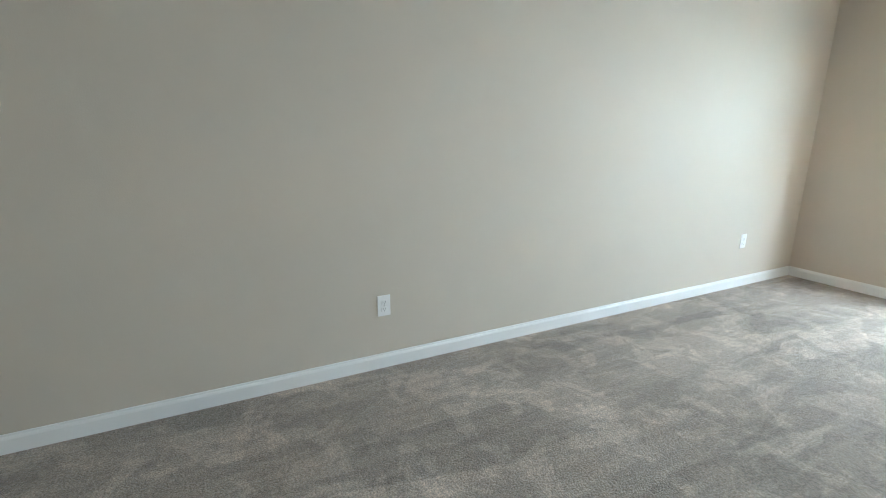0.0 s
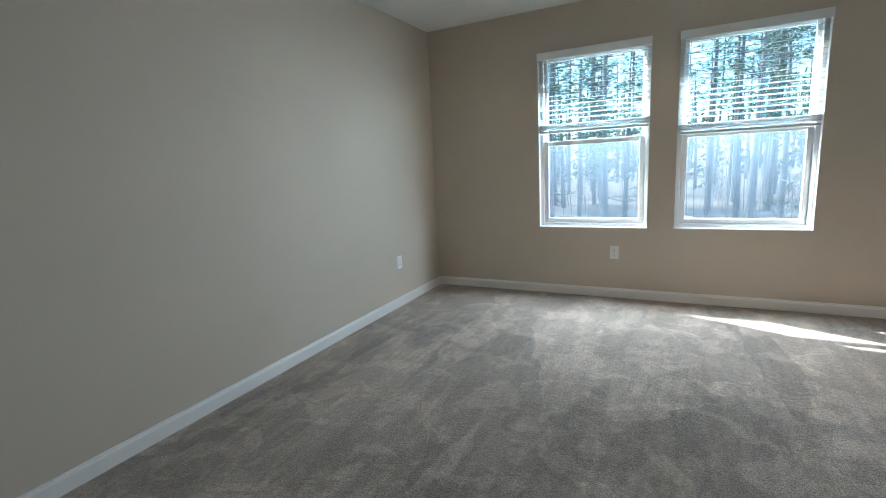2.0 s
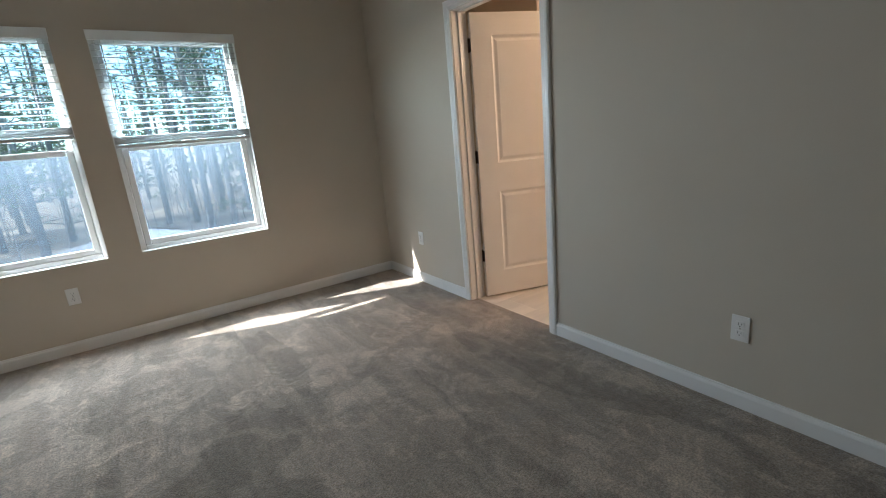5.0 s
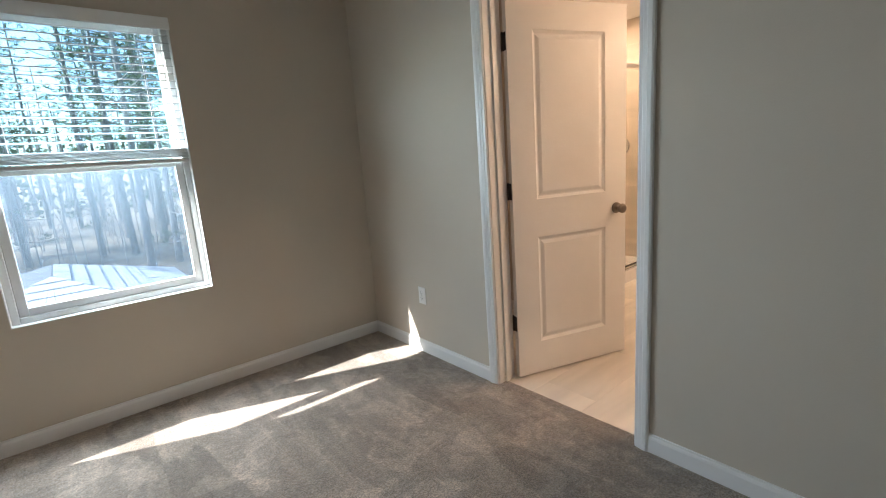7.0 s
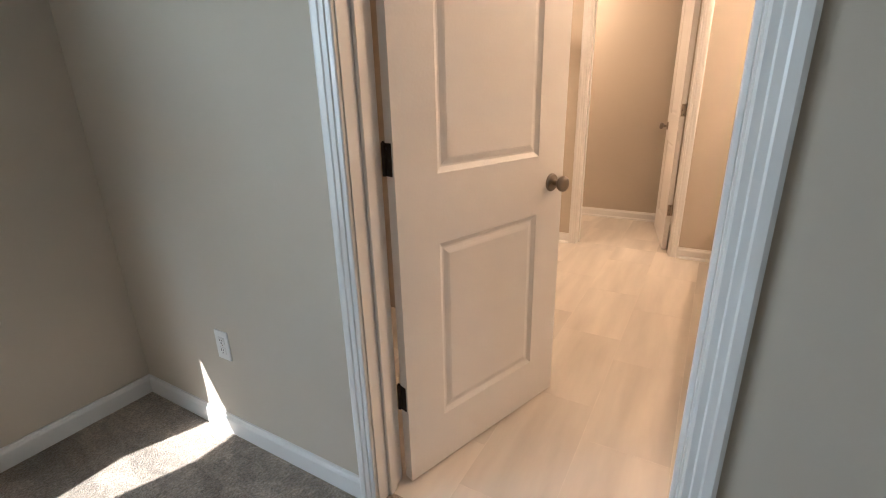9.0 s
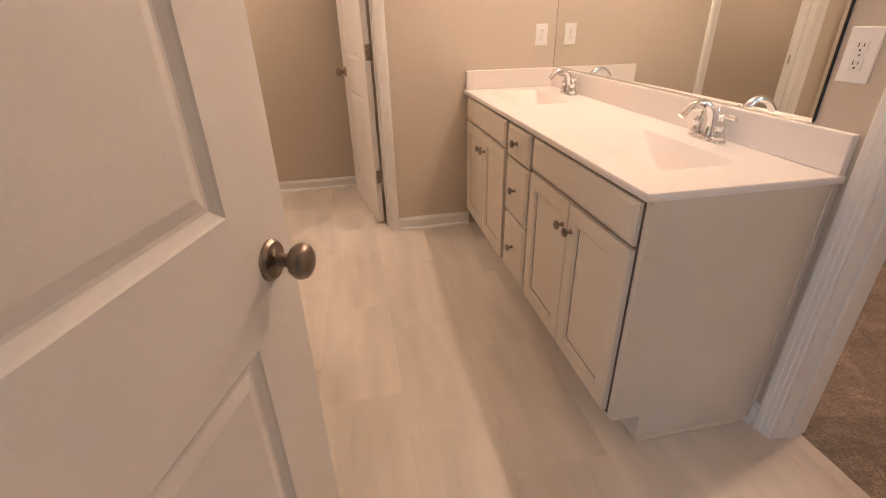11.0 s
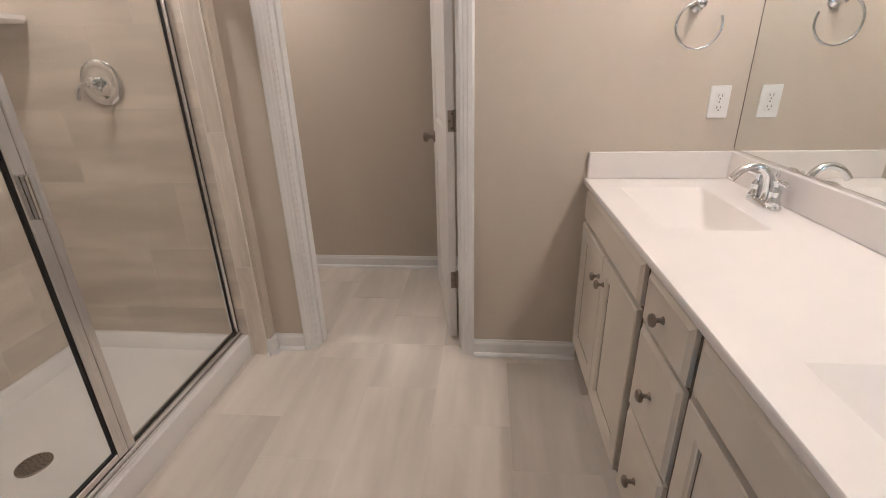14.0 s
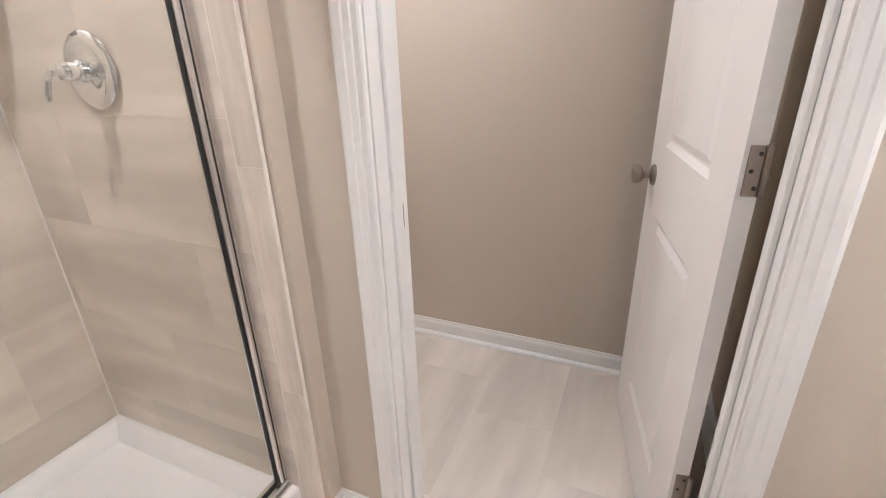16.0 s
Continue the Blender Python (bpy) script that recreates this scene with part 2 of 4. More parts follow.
BARK = mat("pine_bark", (0.19, 0.175, 0.165), 0.9, bump=0.8, bump_scale=14, vary=0.3, vary_scale=3, stretch=(3, 3, 0.6), rand=0.2)
NEEDLE = mat("pine_needles", (0.12, 0.15, 0.08), 0.7, vary=0.35, vary_scale=1.2, rand=0.2)
TWIG = mat("bare_twigs", (0.36, 0.31, 0.27), 0.9, vary=0.3, vary_scale=2)
LITTER = mat("leaf_litter_ground", (0.32, 0.24, 0.17), 0.95, bump=0.6, bump_scale=5, vary=0.35, vary_scale=0.35, fine=0.3, fine_scale=6)
SHINGLE = mat("pale_roof_shingle", (0.72, 0.71, 0.70), 0.5, bump=0.4, bump_scale=60, vary=0.12, vary_scale=2, rand=0.12)
SHINGLE_GAP = mat("shaded_shingle_joint", (0.16, 0.16, 0.17), 0.9, vary=0.1, vary_scale=3)
SIDING = mat("pale_siding", (0.62, 0.62, 0.60), 0.7, vary=0.05, vary_scale=1)


# ---- builders ----
def box(bm, x0, x1, y0, y1, z0, z1):
    v = [bm.verts.new((x, y, z)) for x in (x0, x1) for y in (y0, y1) for z in (z0, z1)]
    for f in ((0, 1, 3, 2), (4, 6, 7, 5), (0, 4, 5, 1), (2, 3, 7, 6), (0, 2, 6, 4), (1, 5, 7, 3)):
        bm.faces.new([v[i] for i in f])
    return bm


def boxes(*rows):
    bm = bmesh.new()
    for r in rows:
        box(bm, *r)
    return bm


def soft(bm, width=0.002, segments=1):
    bmesh.ops.bevel(bm, geom=bm.edges[:], offset=width, segments=segments, affect="EDGES", profile=0.5)
    return bm


def sweep(bm, points, radius, seg=10, caps=True):
    """A round tube along points; radius is one number or one a point."""
    pts = [Vector(p) for p in points]
    rings = []
    side = None
    for i, p in enumerate(pts):
        d = (pts[min(i + 1, len(pts) - 1)] - pts[max(i - 1, 0)]).normalized()
        if side is None:
            side = d.orthogonal().normalized()
        side = (side - d * side.dot(d)).normalized()
        up = d.cross(side)
        r = radius[i] if isinstance(radius, (list, tuple)) else radius
        rings.append([bm.verts.new(p + (side * math.cos(a) + up * math.sin(a)) * r)
                      for a in (2 * math.pi * k / seg for k in range(seg))])
    for a, b in zip(rings, rings[1:]):
        for k in range(seg):
            bm.faces.new((a[k], a[(k + 1) % seg], b[(k + 1) % seg], b[k]))
    if caps:
        bm.faces.new(rings[0][::-1])
        bm.faces.new(rings[-1])
    return bm


def lathe(bm, profile, m=Matrix(), seg=20):
    """A turned shape: (radius, height) rows about the z axis of m."""
    rings = []
    for r, z in profile:
        rings.append([bm.verts.new(m @ Vector((r * math.cos(a), r * math.sin(a), z)))
                      for a in (2 * math.pi * k / seg for k in range(seg))])
    for a, b in zip(rings, rings[1:]):
        for k in range(seg):
            bm.faces.new((a[k], a[(k + 1) % seg], b[(k + 1) % seg], b[k]))
    bm.faces.new(rings[0][::-1])
    bm.faces.new(rings[-1])
    return bm


def run(bm, profile, p0, p1, out):
    """A moulding from p0 to p1: profile rows (out from the wall, up)."""
    p0, p1, out = Vector(p0), Vector(p1), Vector(out).normalized()
    up = out.cross((p1 - p0).normalized())
    up = up if up.z > 0 or abs(up.z) < 1e-6 else -up
    if abs((p1 - p0).normalized().z) < 0.5:
        up = Vector((0, 0, 1))
    ends = [[bm.verts.new(p + out * a + up * b) for a, b in profile] for p in (p0, p1)]
    n = len(profile)
    for k in range(n):
        bm.faces.new((ends[0][k], ends[0][(k + 1) % n], ends[1][(k + 1) % n], ends[1][k]))
    bm.faces.new(ends[0][::-1])
    bm.faces.new(ends[1])
    return bm


def mesh_of(name, bm, material, smooth=False):
    bmesh.ops.recalc_face_normals(bm, faces=bm.faces[:])
    me = bpy.data.meshes.new(name)
    bm.to_mesh(me)
    bm.free()
    me.materials.append(material)
    if smooth:
        me.polygons.foreach_set("use_smooth", [True] * len(me.polygons))
        me.set_sharp_from_angle(angle=radians(38))
    return me


def part(name, bm, material, parent=None, label="", smooth=False):
    ob = new(name, mesh_of(name, bm, material, smooth))
    ob.parent = parent
    if label:
        ob["label"] = label
    return ob


def structure(name, bm, material, label, category):
    return tagged(part(name, bm, material), label, category, kind="structure")


def thing(name, m, label, category, group="", kind=""):
    ob = new(name)
    ob.matrix_world = m
    ob.empty_display_size = 0.1
    return tagged(ob, label, category, group, kind)


# ---- bedroom shell ----
CH = 2.487
SOUTH = -6.1
structure("floor_bedroom", boxes((-4.32, 0.06, SOUTH - 0.1, 0.14, -0.12, 0.0)), CARPET, "taupe cut-pile carpet with brushed vacuum marks", "carpet")
WX = ((-3.13, -2.22), (-2.02, -1.11))
WZ0, WZ1 = 0.62, 2.13
structure("wall_north", boxes((-4.32, WX[0][0], 0, 0.14, 0, CH), (WX[0][0], WX[0][1], 0, 0.14, 0, WZ0), (WX[0][0], WX[0][1], 0, 0.14, WZ1, CH),
          (WX[0][1], WX[1][0], 0, 0.14, 0, CH), (WX[1][0], WX[1][1], 0, 0.14, 0, WZ0), (WX[1][0], WX[1][1], 0, 0.14, WZ1, CH),
          (WX[1][1], 4.12, 0, 0.14, 0, CH)), WALL, "beige painted wall with two windows", "wall")
structure("wall_west", boxes((-4.32, -4.2, SOUTH, 0, 0, CH)), WALL, "plain beige painted bedroom wall", "wall")
structure("wall_south", boxes((-4.32, 0, SOUTH - 0.12, SOUTH, 0, CH)), WALL, "plain beige painted bedroom wall", "wall")
D1 = (-1.285, -2.09)
structure("wall_east", boxes((0, 0.12, D1[0], 0, 0, CH), (0, 0.12, SOUTH, D1[1], 0, CH), (0, 0.12, D1[1], D1[0], 2.06, CH)), WALL,
          "beige painted wall with the bathroom doorway", "wall")
structure("ceiling", boxes((-4.32, 4.12, SOUTH - 0.12, 0.14, CH, CH + 0.1)), CEIL, "white textured flat ceiling", "ceiling")

# ---- bathroom, toilet room and closet shell ----
MY = -2.93          # mirror wall
EX = 2.91           # end wall
D2 = (-1.15, -1.868)
D3 = (0.245, 0.955)
structure("wall_mirror", boxes((0.12, D3[0], MY - 0.12, MY, 0, CH), (D3[1], 4.12, MY - 0.12, MY, 0, CH), (D3[0], D3[1], MY - 0.12, MY, 2.06, CH)), WALL,
          "beige painted wall behind the vanity mirror", "wall")
structure("wall_bath_end", boxes((EX, EX + 0.12, D2[0], 0, 0, CH), (EX, EX + 0.12, MY, D2[1], 0, CH), (EX, EX + 0.12, D2[1], D2[0], 2.06, CH)), WALL,
          "beige painted wall with the toilet room doorway", "wall")
structure("wall_shower_stub", boxes((2.855, EX, -0.938, 0, 0, CH)), WALL, "short beige wall return beside the shower", "wall")
structure("wall_shower_side", boxes((1.19, 1.30, -0.93, 0, 0, CH)), WALL, "beige partition at the shower's end", "wall")
structure("wall_toilet_east", boxes((3.905, 4.12, MY, 0, 0, CH)), WALL, "plain beige toilet room wall", "wall")
structure("wall_toilet_south", boxes((EX + 0.12, 3.905, -2.12, -2.0, 0, CH)), WALL, "plain beige toilet room wall", "wall")
structure("wall_closet_south", boxes((0.12, 3.12, -5.38, -5.26, 0, CH)), WALL, "beige painted closet wall", "wall")
structure("wall_closet_east", boxes((3.0, 3.12, -5.26, MY - 0.12, 0, CH)), WALL, "beige painted closet wall", "wall")
structure("floor_closet", boxes((0.10, 3.1, -5.3, MY - 0.11, -0.12, 0.0)), CARPET, "taupe cut-pile carpet in the closet", "carpet")
floor_bath = structure("floor_bathroom", boxes((0.06, 4.1, MY - 0.11, 0.02, -0.12, -0.0007)), GROUT, "pale grout bed under wood-look floor tiles", "floor")

# ---- mouldings ----
BASE = ((0, 0), (0.013, 0), (0.013, 0.062), (0.010, 0.070), (0.007, 0.074), (0.006, 0.082), (0, 0.083))
SHOE = ((0.013, 0), (0.030, 0), (0.029, 0.006), (0.025, 0.012), (0.019, 0.016), (0.013, 0.017))


def baseboard(p0, p1, out, shoe=False):
    bm = bmesh.new()
    run(bm, BASE, p0, p1, out)
    ob = structure("baseboard", bm, TRIM, "white painted wooden baseboard", "baseboard")
    if shoe:
        part("shoe_moulding", run(bmesh.new(), SHOE, p0, p1, out), TRIM, ob)
    return ob


CW = 0.06
baseboard((-4.2, 0, 0), (0, 0, 0), (0, -1, 0))
baseboard((-4.2, SOUTH, 0), (-4.2, -0.013, 0), (1, 0, 0))
baseboard((0, -0.013, 0), (0, D1[0] + CW, 0), (-1, 0, 0))
baseboard((0, D1[1] - CW, 0), (0, SOUTH, 0), (-1, 0, 0))
baseboard((-4.18, SOUTH, 0), (-0.013, SOUTH, 0), (0, 1, 0))
baseboard((EX, D2[1] - CW, 0), (EX, -2.40, 0), (-1, 0, 0), True)
baseboard((EX, D2[0] + CW, 0), (EX, -0.938, 0), (-1, 0, 0), True)
baseboard((EX, -0.938, 0), (2.842, -0.938, 0), (0, -1, 0), True)
baseboard((2.855, -0.938, 0), (2.855, -0.921, 0), (-1, 0, 0), True)
baseboard((3.905, -2.0, 0), (3.905, 0, 0), (-1, 0, 0), True)
baseboard((3.04, -2.0, 0), (3.885, -2.0, 0), (0, 1, 0), True)
baseboard((D3[1] + CW, MY, 0), (1.058, MY, 0), (0, 1, 0), True)
baseboard((0.12, D1[0] + CW, 0), (0.12, 0, 0), (1, 0, 0), True)
baseboard((0.12, -5.26, 0), (3.0, -5.26, 0), (0, 1, 0))
baseboard((0.12, -5.25, 0), (0.12, -3.06, 0), (1, 0, 0))
baseboard((3.0, -5.25, 0), (3.0, -3.06, 0), (-1, 0, 0))
baseboard((D3[1] + CW, MY - 0.12, 0), (2.98, MY - 0.12, 0), (0, -1, 0))

# casing cross-section: across its width from the opening, and out from the wall
CASING = ((0, 0), (0, 0.009), (0.004, 0.012), (0.016, 0.012), (0.019, 0.015), (0.032, 0.016), (0.036, 0.0185), (0.052, 0.019), (0.06, 0.015), (0.06, 0))
HEAD = 2.06


def doorway(name, axis, at, thick, a, b, stop, label):
    """Casings on both faces of a wall, jambs and stops round an opening from a to b along the wall."""
    ob = thing(name, Matrix(), label, "door frame", kind="structure")
    lo, hi = min(a, b), max(a, b)

    def place(u, v, z):
        return (v, u, z) if axis == "x" else (u, v, z)

    for face, sgn in ((at, -1), (at + thick, 1)):
        for edge, way in ((lo, -1), (hi, 1)):
            bm = bmesh.new()
            rings = []
            for z in (0.0, HEAD):
                rings.append([bm.verts.new(place(edge + way * w, face + sgn * d, z + (w if z else 0))) for w, d in CASING])
            n = len(CASING)
            for k in range(n):
                bm.faces.new((rings[0][k], rings[0][(k + 1) % n], rings[1][(k + 1) % n], rings[1][k]))
            bm.faces.new(rings[0])
            bm.faces.new(rings[1])
            part("side_casing", bm, TRIM, ob)
        bm = bmesh.new()
        rings = [[bm.verts.new(place(u + way * w, face + sgn * d, HEAD + w)) for w, d in CASING] for u, way in ((lo, -1), (hi, 1))]
        n = len(CASING)
        for k in range(n):
            bm.faces.new((rings[0][k], rings[0][(k + 1) % n], rings[1][(k + 1) % n], rings[1][k]))
        bm.faces.new(rings[0])
        bm.faces.new(rings[1])
        part("head_casing", bm, TRIM, ob)

    def slab(u0, u1, v0, v1, z0, z1):
        p, q = place(u0, v0, z0), place(u1, v1, z1)
        return (min(p[0], q[0]), max(p[0], q[0]), min(p[1], q[1]), max(p[1], q[1]), z0, z1)

    j = 0.004
    part("jamb", boxes(slab(lo - 0.001, lo + j, at + 0.001, at + thick - 0.001, 0, HEAD - j)), TRIM, ob)
    part("jamb", boxes(slab(hi - j, hi + 0.001, at + 0.001, at + thick - 0.001, 0, HEAD - j)), TRIM, ob)
    part("jamb", boxes(slab(lo - 0.001, hi + 0.001, at + 0.001, at + thick - 0.001, HEAD - j, HEAD + 0.001)), TRIM, ob)
    part("door_stop", soft(boxes(slab(lo + j, lo + j + 0.011, stop, stop + 0.035, 0, HEAD - j)), 0.002), TRIM, ob)
    part("door_stop", soft(boxes(slab(hi - j - 0.011, hi - j, stop, stop + 0.035, 0, HEAD - j)), 0.002), TRIM, ob)
    part("door_stop", soft(boxes(slab(lo + j + 0.011, hi - j - 0.011, stop, stop + 0.035, HEAD - j - 0.011, HEAD - j)), 0.002), TRIM, ob)
    return ob


frame_1 = doorway("door_frame_1", "x", 0.0, 0.12, D1[0], D1[1], 0.048, "white moulded casing and jamb of the bathroom doorway")
frame_2 = doorway("door_frame_2", "x", EX, 0.12, D2[0], D2[1], EX + 0.046, "white moulded casing and jamb of the toilet room doorway")
frame_3 = doorway("door_frame_3", "y", MY - 0.12, 0.12, D3[0], D3[1], MY - 0.081, "white moulded casing and jamb of the closet doorway")
part("strike_plate", soft(boxes((EX + 0.07, EX + 0.10, D2[0] - 0.006, D2[0] - 0.003, 0.91, 0.97)), 0.0008), NICKEL, frame_2, "satin nickel strike plate")
part("strike_plate", soft(boxes((D3[1] - 0.006, D3[1] - 0.003, MY - 0.10, MY - 0.06, 0.91, 0.97)), 0.0008), NICKEL, frame_3, "satin nickel strike plate")


# ---- doors ----
def panel_side(bm, w, h, panels, y, sgn):
    """One face of a moulded door: flat stiles and rails, and sunk panels with a raised field."""
    x0, x1 = panels[0][0], panels[0][1]
    zs = [0.0]
    for p in panels:
        zs += [p[2], p[3]]
    zs.append(h)

    def quad(a, b, c, d):
        bm.faces.new([bm.verts.new(v) for v in (a, b, c, d)])

    for za, zb in zip(zs, zs[1:]):
        quad((0, y, za), (x0, y, za), (x0, y, zb), (0, y, zb))
        quad((x1, y, za), (w, y, za), (w, y, zb), (x1, y, zb))
    for za, zb in zip(zs[0::2], zs[1::2]):
        quad((x0, y, za), (x1, y, za), (x1, y, zb), (x0, y, zb))
    for px0, px1, pz0, pz1 in panels:
        loops = []
        for inset, depth in ((0, 0), (0.004, 0.003), (0.012, 0.0075), (0.016, 0.0095), (0.022, 0.0095), (0.036, 0.005), (0.042, 0.0035)):
            yy = y - sgn * depth
            loops.append([bm.verts.new(v) for v in ((px0 + inset, yy, pz0 + inset), (px1 - inset, yy, pz0 + inset),
                                                    (px1 - inset, yy, pz1 - inset), (px0 + inset, yy, pz1 - inset))])
        for a, b in zip(loops, loops[1:]):
            for k in range(4):
                bm.faces.new((a[k], a[(k + 1) % 4], b[(k + 1) % 4], b[k]))
        bm.faces.new(loops[-1])


KNOB = ((0.0, 0.0), (0.033, 0.0), (0.033, 0.004), (0.029, 0.009), (0.016, 0.011), (0.011, 0.014), (0.0105, 0.026), (0.013, 0.032),
        (0.022, 0.037), (0.0275, 0.045), (0.0285, 0.053), (0.026, 0.060), (0.019, 0.065), (0.008, 0.067), (0.0, 0.067))


def door(name, m, w, y0, y1, hinge_y, hinge_mat, label):
    h = 2.03
    ob = thing(name, m, label, "door", kind="structure")
    bm = bmesh.new()
    panels = ((0.15, w - 0.15, 0.19, 0.805), (0.15, w - 0.15, 1.015, h - 0.145))
    panel_side(bm, w, h, panels, y0, -1)
    panel_side(bm, w, h, panels, y1, 1)
    for a, b in (((0, 0), (w, 0)), ((w, 0), (w, h)), ((w, h), (0, h)), ((0, h), (0, 0))):
        bm.faces.new([bm.verts.new(v) for v in ((a[0], y0, a[1]), (b[0], y0, b[1]), (b[0], y1, b[1]), (a[0], y1, a[1]))])
    bmesh.ops.remove_doubles(bm, verts=bm.verts[:], dist=0.0005)
    leaf = part("leaf", bm, DOOR, ob)
    leaf.location = (0, 0, 0.012)
    for y, sgn in ((y0, -1), (y1, 1)):
        k = Matrix.Translation((w - 0.070, y, 0.925)) @ Matrix.Rotation(-sgn * math.pi / 2, 4, "X")
        part("door_knob", lathe(bmesh.new(), KNOB[1:-1], k), NICKEL, ob, "round satin nickel knob", True)
    part("latch_plate", soft(boxes((w - 0.001, w + 0.0015, (y0 + y1) / 2 - 0.012, (y0 + y1) / 2 + 0.012, 0.895, 0.955)), 0.0006), NICKEL, ob)
    for z in (0.33, 1.08, 1.84):
        bm = bmesh.new()
        sweep(bm, [(-0.004, hinge_y, z - 0.044), (-0.004, hinge_y, z + 0.044)], 0.0065, 12)
        sweep(bm, [(-0.004, hinge_y, z + 0.044), (-0.004, hinge_y, z + 0.049)], [0.005, 0.003], 12)
        hg = part("hinge", bm, hinge_mat, ob, "butt hinge knuckle and leaves", True)
        s = -1 if hinge_y > (y0 + y1) / 2 else 1
        part("hinge_leaf", soft(boxes((-0.0022, 0.0006, min(hinge_y, hinge_y + s * 0.030), max(hinge_y, hinge_y + s * 0.030), z - 0.044, z + 0.044)), 0.0007),
             hinge_mat, hg)
        for dz in (-0.03, 0.0, 0.03):
            sm = Matrix.Translation((-0.0022, hinge_y + s * (0.012 + 0.01 * (dz == 0)), z + dz)) @ Matrix.Rotation(-math.pi / 2, 4, "Y")
            part("screw", lathe(bmesh.new(), ((0.004, 0), (0.0035, 0.0008), (0.001, 0.001)), sm, 8), SLOT, hg)
    return ob


door_1 = door("door_1", pose(0.132, -1.300, 0, 0, 0, -18.6), 0.765, -0.035, 0.0, 0.003, BRONZE, "white two-panel bathroom door standing open")
door_2 = door("door_2", pose(EX + 0.132, D2[1] + 0.030, 0, 0, 0, 10.8), 0.70, 0.0, 0.035, -0.003, NICKEL, "white two-panel toilet room door standing open")
door_3 = door("door_3", pose(D3[0] + 0.012, MY - 0.132, 0, 0, 0, -77), 0.69, 0.0, 0.035, -0.003, NICKEL, "white two-panel closet door standing open")


# ---- windows and blinds ----
def window(name, x0, x1):
    w = thing(name, Matrix.Translation((0, 0, 0)), "white vinyl single-hung window with trees outside", "window", kind="structure")
    z0, z1, mid = WZ0, WZ1, 1.365
    f = 0.035
    for r in ((x0, x0 + f, 0.05, 0.13, z0, z1), (x1 - f, x1, 0.05, 0.13, z0, z1), (x0 + f, x1 - f, 0.05, 0.13, z0, z0 + f), (x0 + f, x1 - f, 0.05, 0.13, z1 - f, z1)):
        part("window_frame", soft(boxes(r), 0.003), VINYL, w)
    for r in ((x0, x1, 0.001, 0.05, z0, z0 + 0.004), (x0, x0 + 0.004, 0.001, 0.05, z0 + 0.004, z1), (x1 - 0.004, x1, 0.001, 0.05, z0 + 0.004, z1)):
        part("reveal_lining", boxes(r), VINYL, w)
    s = 0.04
    xa, xb = x0 + f, x1 - f
    low = part("lower_sash", soft(boxes((xa, xa + s, 0.062, 0.092, z0 + f, mid + 0.02)), 0.003), VINYL, w)
    part("sash_rail", soft(boxes((xb - s, xb, 0.062, 0.092, z0 + f, mid + 0.02)), 0.003), VINYL, low)
    part("sash_rail", soft(boxes((xa + s, xb - s, 0.062, 0.092, z0 + f, z0 + f + 0.04)), 0.003), VINYL, low)
    part("sash_rail", soft(boxes((xa + s, xb - s, 0.060, 0.092, mid - 0.02, mid + 0.02)), 0.003), VINYL, low)
    p = part("pane", boxes((xa + s - 0.004, xb - s + 0.004, 0.075, 0.079, z0 + f + 0.036, mid - 0.016)), GLASS, low)
    p.visible_shadow = False
    up = part("upper_sash", soft(boxes((xa, xa + 0.03, 0.096, 0.122, mid + 0.02, z1 - f)), 0.003), VINYL, w)
    part("sash_rail", soft(boxes((xb - 0.03, xb, 0.096, 0.122, mid + 0.02, z1 - f)), 0.003), VINYL, up)
    part("sash_rail", soft(boxes((xa, xb, 0.096, 0.122, mid - 0.015, mid + 0.02)), 0.003), VINYL, up)
    part("sash_rail", soft(boxes((xa + 0.03, xb - 0.03, 0.096, 0.122, z1 - f - 0.03, z1 - f)), 0.003), VINYL, up)
    p = part("pane", boxes((xa + 0.026, xb - 0.026, 0.107, 0.111, mid + 0.016, z1 - f - 0.026)), GLASS, up)
    p.visible_shadow = False
    p = part("insect_screen", boxes((xa + 0.01, xb - 0.01, 0.124, 0.126, z0 + f, mid + 0.01)), SCREEN, w, "grey insect screen over the lower half")
    p.visible_shadow = False
    part("sash_lock", soft(boxes(((x0 + x1) / 2 - 0.03, (x0 + x1) / 2 + 0.03, 0.064, 0.085, mid + 0.02, mid + 0.032)), 0.003), VINYL, w)


